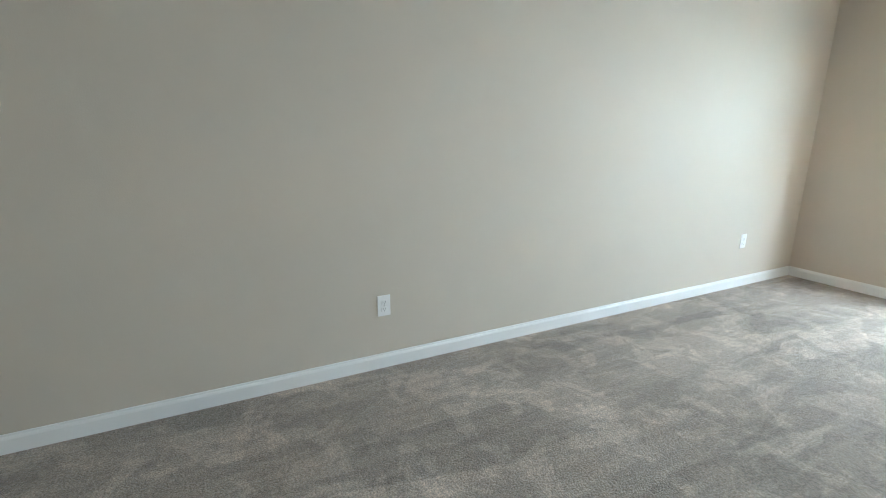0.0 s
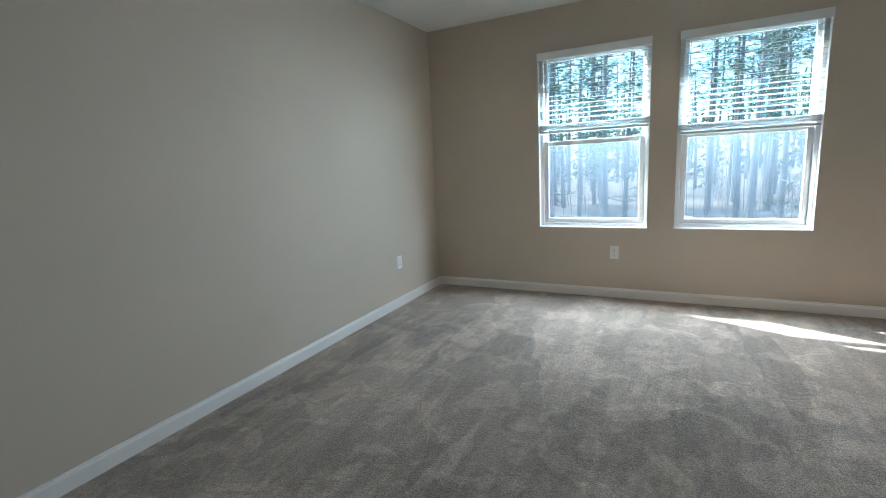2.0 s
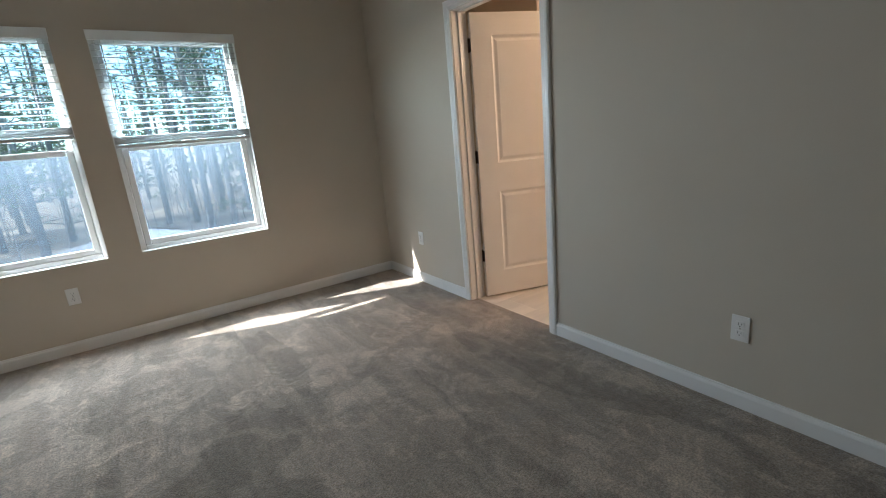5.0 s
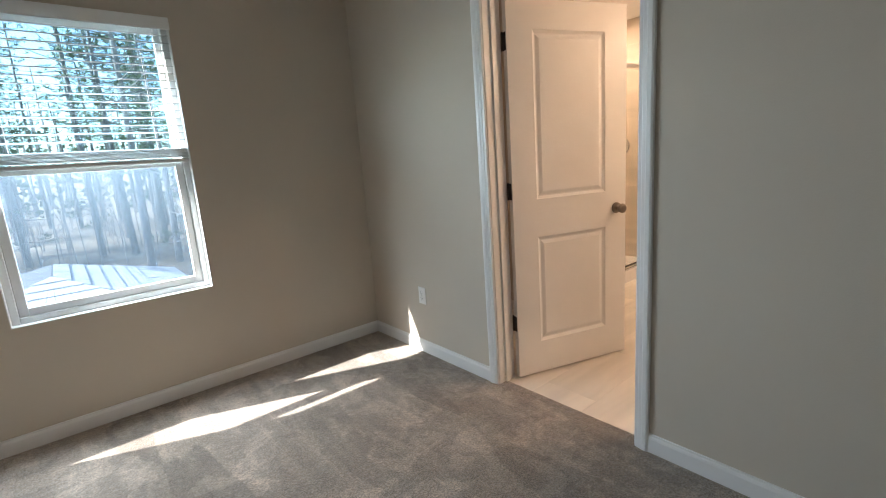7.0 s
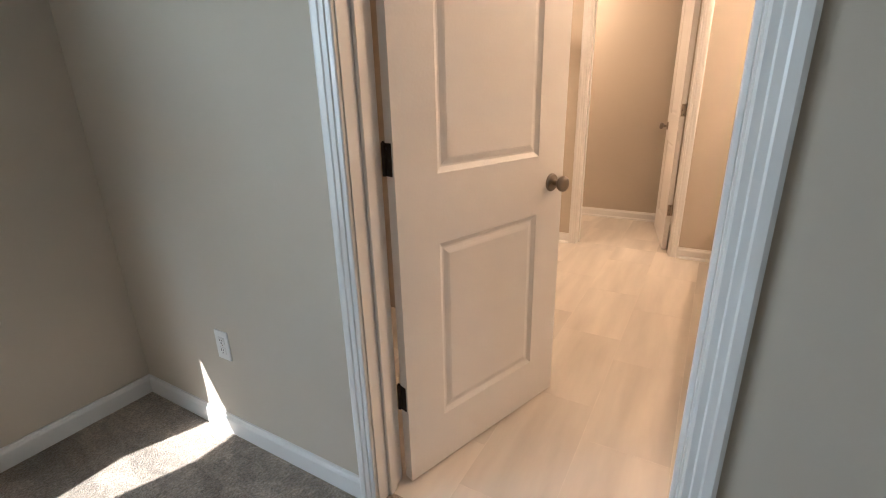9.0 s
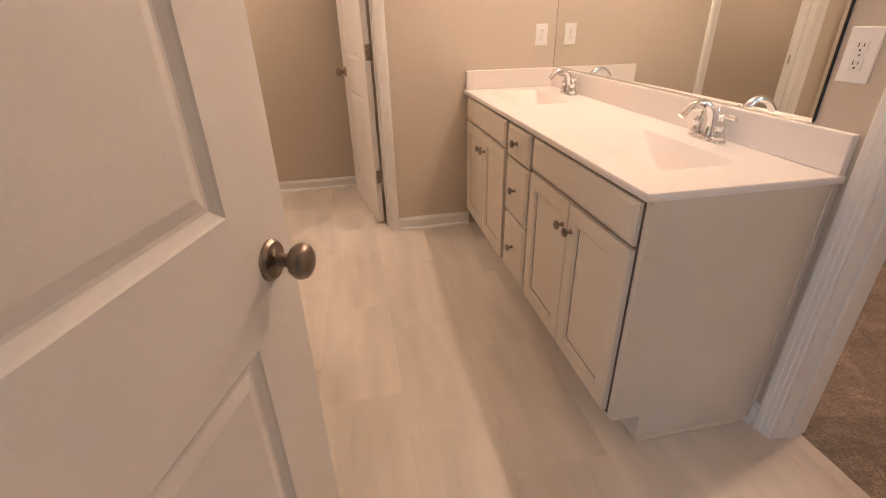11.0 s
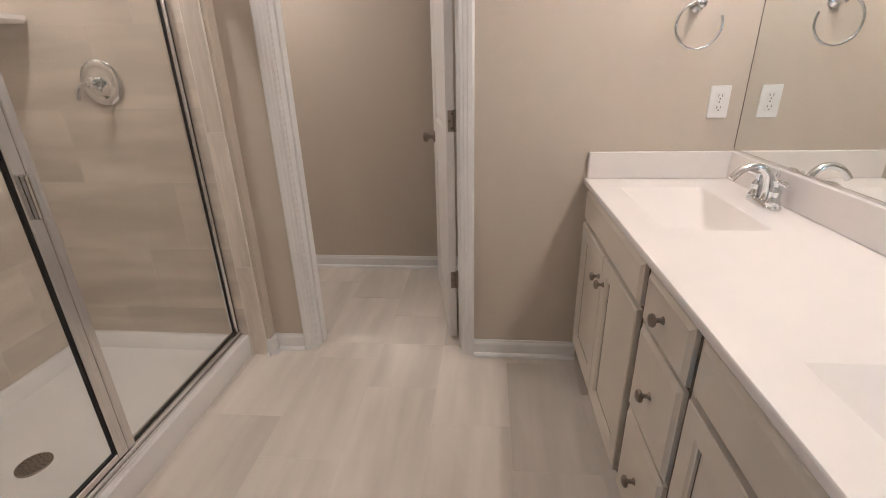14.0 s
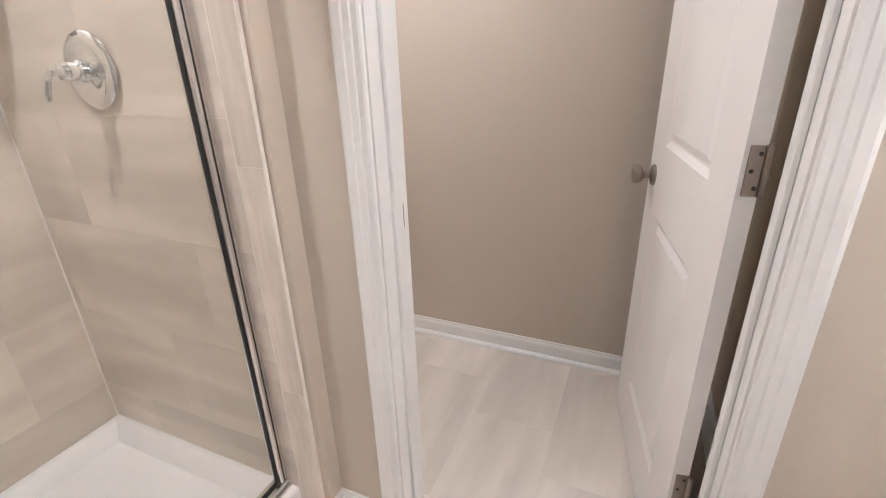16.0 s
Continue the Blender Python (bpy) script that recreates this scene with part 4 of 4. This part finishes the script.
for ri, cnt in ((0.016, 6), (0.030, 12), (0.041, 16)):
    for k in range(cnt):
        a = 2 * math.pi * k / cnt
        part("drain_hole", lathe(bmesh.new(), ((0.0032, 0.0), (0.0030, 0.0006)), Matrix.Translation((2.11 + ri * math.cos(a), -0.40 + ri * math.sin(a), 0.035)), 8), SLOT, dr)

enc = thing("shower_enclosure", Matrix(), "framed glass shower enclosure with brushed metal posts", "shower enclosure")
GY = -0.785
TOP = 1.95
PX = 2.103
part("bottom_track", soft(boxes((SX0 + 0.002, SX1 - 0.002, GY - 0.022, GY + 0.022, 0.1125, 0.137)), 0.003), ALU, enc)
part("bottom_lip", soft(boxes((SX0 + 0.002, SX1 - 0.002, GY - 0.030, GY - 0.0225, 0.1125, 0.122)), 0.002), ALU, enc)
part("header", soft(boxes((SX0 + 0.002, SX1 - 0.002, GY - 0.022, GY + 0.022, TOP, TOP + 0.04)), 0.003), ALU, enc)
part("wall_post", soft(boxes((SX1 - 0.030, SX1 - 0.002, GY - 0.017, GY + 0.017, 0.138, TOP)), 0.003), ALU, enc)
part("wall_post", soft(boxes((SX0 + 0.002, SX0 + 0.03, GY - 0.017, GY + 0.017, 0.138, TOP)), 0.003), ALU, enc)
part("middle_post", soft(boxes((PX - 0.002, PX + 0.028, GY - 0.017, GY + 0.017, 0.138, TOP)), 0.003), ALU, enc)
fx = part("fixed_pane", boxes((PX + 0.028, SX1 - 0.030, GY - 0.003, GY + 0.003, 0.138, TOP)), SHOWER_GLASS, enc, "clear fixed glass pane")
fx.visible_shadow = False
for r in ((PX + 0.028, PX + 0.032, GY - 0.0045, GY + 0.0045, 0.138, TOP), (SX1 - 0.034, SX1 - 0.030, GY - 0.0045, GY + 0.0045, 0.138, TOP),
          (PX + 0.032, SX1 - 0.034, GY - 0.0045, GY + 0.0045, 0.1375, 0.142)):
    part("gasket", boxes(r), GASKET, enc, "black rubber gasket")
part("gasket", boxes((SX1 - 0.019, SX1 - 0.016, GY - 0.0185, GY - 0.0172, 0.139, TOP)), GASKET, enc, "black rubber gasket")
sd = part("shower_door_stile", soft(boxes((PX - 0.045, PX - 0.006, GY - 0.020, GY + 0.006, 0.142, TOP - 0.01)), 0.003), ALU, enc)
part("door_stile", soft(boxes((SX0 + 0.034, SX0 + 0.07, GY - 0.020, GY + 0.006, 0.142, TOP - 0.01)), 0.003), ALU, enc)
part("door_rail", soft(boxes((SX0 + 0.07, PX - 0.045, GY - 0.018, GY + 0.004, 0.142, 0.165)), 0.003), ALU, enc)
part("door_rail", soft(boxes((SX0 + 0.07, PX - 0.045, GY - 0.018, GY + 0.004, TOP - 0.035, TOP - 0.01)), 0.003), ALU, enc)
dp = part("door_pane", boxes((SX0 + 0.07, PX - 0.045, GY - 0.010, GY - 0.004, 0.165, TOP - 0.035)), SHOWER_GLASS, enc, "clear glass shower door")
dp.visible_shadow = False
part("gasket", boxes((PX - 0.050, PX - 0.045, GY - 0.014, GY - 0.001, 0.165, TOP - 0.035)), GASKET, enc, "black rubber gasket")
part("gasket", boxes((SX0 + 0.07, PX - 0.052, GY - 0.014, GY - 0.001, 0.165, 0.171)), GASKET, enc, "black rubber gasket")
part("handle", soft(boxes((PX - 0.030, PX - 0.012, GY - 0.048, GY - 0.0205, 0.955, 1.075)), 0.004, 2), CHROME, enc, "small chrome pull handle")

valve = thing("shower_valve", Matrix.Translation((2.838, -0.455, 1.270)) @ Matrix.Rotation(-math.pi / 2, 4, "Y"), "chrome round shower valve with a lever", "shower valve")
part("escutcheon", lathe(bmesh.new(), ((0.086, 0.0), (0.086, 0.004), (0.080, 0.010), (0.066, 0.013), (0.058, 0.011), (0.040, 0.014), (0.028, 0.018)), Matrix(), 36), CHROME, valve, smooth=True)
part("hub", lathe(bmesh.new(), ((0.026, 0.014), (0.025, 0.030), (0.020, 0.034), (0.019, 0.052), (0.022, 0.056), (0.018, 0.066), (0.010, 0.070), (0.009, 0.082), (0.004, 0.086)), Matrix(), 24), CHROME, valve, smooth=True)
part("lever", sweep(bmesh.new(), arc(((0.0, 0.0, 0.075), (-0.012, 0.030, 0.078), (-0.040, 0.044, 0.080), (-0.062, 0.046, 0.081)), 6),
                    [0.0055 + 0.0030 * math.sin(i / 18 * 3.0) for i in range(19)], 12), CHROME, valve, smooth=True)

shelf = thing("corner_shelf", Matrix.Translation((2.838, -0.010, 1.50)), "white ceramic corner shelf in the shower", "shelf")
bm = bmesh.new()
pr = [(-0.21 * math.cos(a) ** 0.8, -0.21 * math.sin(a) ** 0.8) for a in (math.pi / 2 * k / 14 for k in range(15))]
lows = [bm.verts.new((x * 0.94, y * 0.94, -0.012)) for x, y in pr] + [bm.verts.new((0, 0, -0.012))]
mids = [bm.verts.new((x, y, 0.0)) for x, y in pr] + [bm.verts.new((0, 0, 0.0))]
tops = [bm.verts.new((x, y, 0.016)) for x, y in pr] + [bm.verts.new((0, 0, 0.016))]
for a, b in ((lows, mids), (mids, tops)):
    for k in range(len(a)):
        bm.faces.new((a[k], a[(k + 1) % len(a)], b[(k + 1) % len(a)], b[k]))
bm.faces.new(lows)
bm.faces.new(tops)
part("shelf_board", bm, MARBLE, shelf)

# ---- closet wire shelf ----
ws = thing("wire_shelf", Matrix.Translation((0.13, -5.26, 1.415)), "white coated wire closet shelf on brackets", "shelf")
L = 2.86
for y, z in ((0.012, 0.0), (0.15, 0.0), (0.29, 0.0), (0.305, -0.03)):
    part("rail", sweep(bmesh.new(), [(0, y, z), (L, y, z)], 0.0035, 8), WIRE, ws)
bm = bmesh.new()
x = 0.01
while x < L:
    sweep(bm, [(x, 0.010, 0.005), (x, 0.295, 0.005), (x, 0.307, -0.03)], 0.0014, 4)
    x += 0.0254
tagged(part("wires", bm, WIRE, ws), kind="stuff")
for bx in (0.36, 0.83, 1.30, 1.77, 2.24, 2.71):
    part("wall_clip", soft(boxes((bx - 0.18, bx - 0.155, 0.0005, 0.018, -0.012, 0.014)), 0.003), PLASTIC, ws)

# ---- outdoors ----
GZ = -3.1
bm = bmesh.new()
n = 24
gr = []
ext = [-400, -150, -80, -50, -36] + [-30 + 3 * i for i in range(27)] + [60, 90, 160, 420]
for yy in ext:
    gr.append([bm.verts.new((xx, yy + 30, GZ + 0.012 * max(0, yy + 10) + 0.25 * noise.noise((xx * 0.12, yy * 0.12, 0)))) for xx in ext])
for a, b in zip(gr, gr[1:]):
    for k in range(len(ext) - 1):
        bm.faces.new((a[k], a[k + 1], b[k + 1], b[k]))
structure("ground", bm, LITTER, "brown leaf litter under the pine woods", "ground")

house = thing("neighbour_house", Matrix.Translation((-2.3, 13.0, GZ)), "low neighbouring house with pale sunlit shingle roof", "house")
part("wall", boxes((-4.2, 3.3, -4.4, 5.0, -0.2, 0.8)), SIDING, house)
bm = bmesh.new()
e0, e1, f0, f1, ez, rz = -4.6, 3.7, -4.9, 5.4, 0.75, 2.14
v = [bm.verts.new(p) for p in ((e0, f0, ez), (e1, f0, ez), (e1, f1, ez), (e0, f1, ez), (0.1, f0 + 4.0, rz), (0.1, f1 - 4.0, rz))]
for f in ((0, 1, 4), (1, 2, 5, 4), (2, 3, 5), (3, 0, 4, 5), (3, 2, 1, 0)):
    bm.faces.new([v[i] for i in f])
roof = part("roof", bm, SHINGLE_GAP, house)
bm = bmesh.new()


def shingle_face(p0, p1, q1, q0, rows, cols):
    """Courses of shingles on a roof plane from the eave p0-p1 up to q0-q1."""
    p0, p1, q1, q0 = (Vector(p) for p in (p0, p1, q1, q0))
    lift = (p1 - p0).cross(q1 - p0).normalized()
    lift = lift if lift.z > 0 else -lift
    for k in range(rows):
        sa, sb = k / rows, (k + 1) / rows - 0.007
        for c in range(cols):
            ca, cb = c / cols + 0.003, (c + 1) / cols - 0.003

            def on(sv, tv, up):
                return p0.lerp(q0, sv).lerp(p1.lerp(q1, sv), tv) + lift * up
            up = 0.035 + 0.008 * random.random()
            vs = [bm.verts.new(p) for p in (on(sa, ca, up), on(sa, cb, up), on(sb, cb, 0.012), on(sb, ca, 0.012), on(sa, ca, 0.004), on(sa, cb, 0.004))]
            bm.faces.new(vs[:4])
            bm.faces.new((vs[4], vs[5], vs[1], vs[0]))


apex, ridge_end = (0.1, f0 + 4.0, rz), (0.1, f1 - 4.0, rz)
shingle_face((e0, f0, ez), (e1, f0, ez), apex, apex, 12, 14)
shingle_face((e1, f0, ez), (e1, f1, ez), ridge_end, apex, 10, 16)
tagged(part("shingles", bm, SHINGLE, roof), kind="stuff")

shed = thing("neighbour_shed", Matrix.Translation((-9.5, 15.0, GZ)), "small pale outbuilding with a sunlit roof", "house")
part("wall", boxes((-1.6, 1.6, -1.6, 1.6, -0.2, 2.0)), SIDING, shed)
bm = bmesh.new()
v = [bm.verts.new(p) for p in ((-1.9, -1.9, 2.0), (1.9, -1.9, 2.0), (1.9, 1.9, 2.0), (-1.9, 1.9, 2.0), (0, -1.9, 2.9), (0, 1.9, 2.9))]
for f in ((0, 1, 4), (1, 2, 5, 4), (2, 3, 5), (3, 0, 4, 5), (3, 2, 1, 0)):
    bm.faces.new([v[i] for i in f])
part("roof", bm, SHINGLE, shed)


def pine(seed, height, crown_from):
    """A tall pine: a tapered, slightly bent trunk, whorled limbs, and needle tufts."""
    rnd = random.Random(seed)
    ob = thing("pine_tree", Matrix.Translation((0, -500, 0)), "tall pine with a bare trunk and sparse crown", "tree", "pine wood")
    lean = (rnd.uniform(-0.4, 0.4), rnd.uniform(-0.4, 0.4))
    pts, rad = [], []
    for k in range(11):
        s = k / 10
        pts.append((lean[0] * s + 0.08 * math.sin(5 * s + seed), lean[1] * s + 0.08 * math.cos(4 * s + seed), height * s - 0.4))
        rad.append(0.20 * (1 - 0.82 * s))
    trunk = part("trunk", sweep(bmesh.new(), pts, rad, 9), BARK, ob, smooth=True)
    limbs, tuft = bmesh.new(), []
    z = height * crown_from
    while z < height:
        s = z / height
        for q in range(rnd.randint(1, 3)):
            a = rnd.uniform(0, 2 * math.pi)
            ln = (0.8 + 2.6 * (1 - s) ** 0.7 * rnd.uniform(0.5, 1.1)) * (0.55 if s < crown_from + 0.12 else 1.0)
            base = Vector((lean[0] * s, lean[1] * s, z - 0.4))
            way = Vector((math.cos(a), math.sin(a), rnd.uniform(-0.05, 0.45)))
            mid, tip = base + way * ln * 0.55 + Vector((0, 0, -0.08)), base + way * ln
            sweep(limbs, [base, mid, tip], [0.035, 0.022, 0.008], 5)
            for j in range(4):
                t = rnd.uniform(0.35, 1.05)
                tuft.append(base + way * ln * t + Vector((rnd.gauss(0, 0.2), rnd.gauss(0, 0.2), rnd.gauss(0.05, 0.14))))
        z += rnd.uniform(0.28, 0.6)
    part("limbs", limbs, BARK, ob)
    verts, faces = [], []
    for p in tuft:
        for k in range(15):
            d = Vector((rnd.gauss(0, 1), rnd.gauss(0, 1), rnd.gauss(0.3, 0.8))).normalized() * rnd.uniform(0.12, 0.26)
            w = d.orthogonal().normalized() * 0.016
            o = len(verts)
            verts += [p + w, p - w, p + d * 0.75 - w * 1.3, p + d + w * 0.2]
            faces.append((o, o + 1, o + 2, o + 3))
    me = bpy.data.meshes.new("crown")
    me.from_pydata(verts, [], faces)
    me.materials.append(NEEDLE)
    crown = new("crown", me)
    crown.parent = ob
    return ob


def ground_z(x, y):
    yy = y - 30
    return GZ + 0.012 * max(0, yy + 10) + 0.25 * noise.noise((x * 0.12, yy * 0.12, 0))


kinds = [pine(11, 17, 0.30), pine(12, 20, 0.38), pine(13, 15, 0.22), pine(14, 19, 0.46), pine(15, 12, 0.12)]
rnd = random.Random(5)
spots = []
tries = 0
while len(spots) < 165 and tries < 6000:
    tries += 1
    y = 15 + 40 * rnd.random() ** 0.8
    x = -2.2 + rnd.uniform(-1, 1) * (5 + 0.95 * y)
    if -8.5 < x < 4.5 and y < 20:
        continue
    if x < -7 and abs(y - (10.5 + 0.39 * (-2 - x))) < 6.5:
        continue
    if all((x - a) ** 2 + (y - b) ** 2 > 2.2 for a, b in spots):
        spots.append((x, y))
for i, (x, y) in enumerate(spots):
    m = Matrix.Translation((x, y, ground_z(x, y))) @ Matrix.Rotation(rnd.uniform(0, 6.28), 4, "Z")
    if i < len(kinds):
        kinds[i].matrix_world = m
    else:
        copy_thing(kinds[rnd.randrange(len(kinds))], m)


def brush(seed):
    """Bare saplings and undergrowth: thin forked stems."""
    r = random.Random(seed)
    bm = bmesh.new()
    for k in range(240):
        y = r.uniform(20, 60)
        x = -2.2 + r.uniform(-1, 1) * (5 + 0.95 * y)
        z = ground_z(x, y)
        h = r.uniform(1.5, 7.0)
        top = Vector((x + r.gauss(0, 0.4), y + r.gauss(0, 0.4), z + h))
        sweep(bm, [(x, y, z - 0.1), (x + r.gauss(0, 0.1), y, z + h * 0.5), top], [0.035, 0.024, 0.006], 4, False)
        for j in range(9):
            s = r.uniform(0.25, 0.95)
            b = Vector((x, y, z)).lerp(top, s)
            a = r.uniform(0, 6.28)
            ln = r.uniform(0.4, 1.3)
            e = b + Vector((math.cos(a) * ln, math.sin(a) * ln, r.uniform(0.1, 0.8)))
            sweep(bm, [b, b.lerp(e, 0.5) + Vector((0, 0, 0.05)), e], [0.012, 0.008, 0.003], 3, False)
    return bm


tagged(part("undergrowth", brush(3), TWIG), "bare brown saplings and brush in the woods", "undergrowth", kind="stuff")
tagged(part("undergrowth", brush(4), TWIG), "bare brown saplings and brush in the woods", "undergrowth", kind="stuff")
bm = bmesh.new()
r = random.Random(8)
for k in range(260):
    y = r.uniform(58, 110)
    x = -2.2 + r.uniform(-1, 1) * (5 + 0.9 * y)
    h = r.uniform(12, 20)
    sweep(bm, [(x, y, GZ), (x + r.gauss(0, 0.3), y, GZ + h)], [0.22, 0.06], 5, False)
tagged(part("distant_trunks", bm, BARK), "far pine trunks deep in the woods", "woods", kind="stuff")
verts, faces = [], []
for k in range(4500):
    y = r.uniform(60, 105)
    p = Vector((-2.2 + r.uniform(-1, 1) * (5 + 0.9 * y), y, GZ + 1 + 10 * r.random() ** 1.3))
    d = Vector((r.gauss(0, 1), r.gauss(0, 0.4), r.gauss(0, 0.7))).normalized() * r.uniform(0.3, 0.9)
    w = Vector((d.z, 0, -d.x)).normalized() * 0.25
    o = len(verts)
    verts += [p, p + d * 0.5 + w, p + d, p + d * 0.5 - w]
    faces.append((o, o + 1, o + 2, o + 3))
me = bpy.data.meshes.new("distant_foliage")
me.from_pydata(verts, [], faces)
me.materials.append(NEEDLE)
tagged(new("distant_foliage", me), "far evergreen foliage deep in the woods", "woods", kind="stuff")

# ---- tiles ----
CACHE = {}


def tile_mesh(w, h, material):
    key = (round(w, 3), round(h, 3), material.name)
    if key not in CACHE:
        bm = bmesh.new()
        b, t = 0.0004, 0.006
        rings = []
        for ins, z in ((0, -t), (0, -b), (b, 0)):
            rings.append([bm.verts.new((sx * (w / 2 - ins), sy * (h / 2 - ins), z)) for sx, sy in ((-1, -1), (1, -1), (1, 1), (-1, 1))])
        for p, q in zip(rings, rings[1:]):
            for k in range(4):
                bm.faces.new((p[k], p[(k + 1) % 4], q[(k + 1) % 4], q[k]))
        bm.faces.new(rings[-1])
        CACHE[key] = mesh_of("tile", bm, material)
    return CACHE[key]


def tiling(parent, m, u0, u1, v0, v1, ulen, vlen, u_off, v_off, material, gap=0.0012, step=1 / 3):
    """Tiles on the plane of m (u, v across it, z out), cut to a rectangle, each row shifted."""
    j = math.floor((v0 - v_off) / vlen)
    while v_off + j * vlen < v1:
        a, b = max(v0, v_off + j * vlen), min(v1, v_off + (j + 1) * vlen)
        off = u_off + (j * step % 1.0) * ulen
        i = math.floor((u0 - off) / ulen)
        while off + i * ulen < u1:
            c, d = max(u0, off + i * ulen), min(u1, off + (i + 1) * ulen)
            if d - c > 0.02 and b - a > 0.012:
                ob = new("tile", tile_mesh(d - c - gap, b - a - gap, material))
                ob.parent = parent
                ob.matrix_basis = m @ Matrix.Translation(((c + d) / 2, (a + b) / 2, 0))
            i += 1
        j += 1


ident = Matrix.Translation((0, 0, 0.0))
T = 0.610, 0.305
tiling(floor_bath, ident, 0.062, 2.97, MY + 0.0, -0.838, *T, 0.40, -1.47, FLOOR_TILE)
tiling(floor_bath, ident, 0.122, 1.19, -0.838, 0.0, *T, 0.40, -1.47, FLOOR_TILE)
tiling(floor_bath, ident, D3[0], D3[1], MY - 0.108, MY, *T, 0.40, -1.47, FLOOR_TILE)
tiling(floor_bath, ident, 2.97, 3.905, -2.0, 0.0, *T, 0.40, -1.47, FLOOR_TILE)
back = structure("shower_wall_back", boxes((SX0, 2.852, -0.0103, -0.001, 0.10, 2.25)), GROUT, "wood-look tiled back wall of the shower", "wall")
tiling(back, pose(0, -0.011, 0, 90, 0, 0), SX0, SX1 - 0.006, 0.105, 2.25, *T, 1.42, 0.255, WALL_TILE)
right = structure("shower_wall_valve", boxes((2.8442, 2.8535, -0.92, -0.0108, 0.0, 2.25)), GROUT, "wood-look tiled shower wall with the valve", "wall")
turn = Matrix(((0, 0, -1, 2.8435), (-1, 0, 0, 0), (0, 1, 0, 0), (0, 0, 0, 1)))
tiling(right, turn, 0.012, 0.842, 0.113, 2.25, *T, 0.445, 0.255, WALL_TILE)
tiling(right, turn, 0.845, 0.918, 0.0, 2.25, 0.074, 0.60, 0.845, 0.47, TRIM_TILE, step=0.0)
left = structure("shower_wall_side", boxes((1.3005, 1.3035, -0.92, -0.012, 0.113, 2.25)), GROUT, "wood-look tiled shower end wall", "wall")
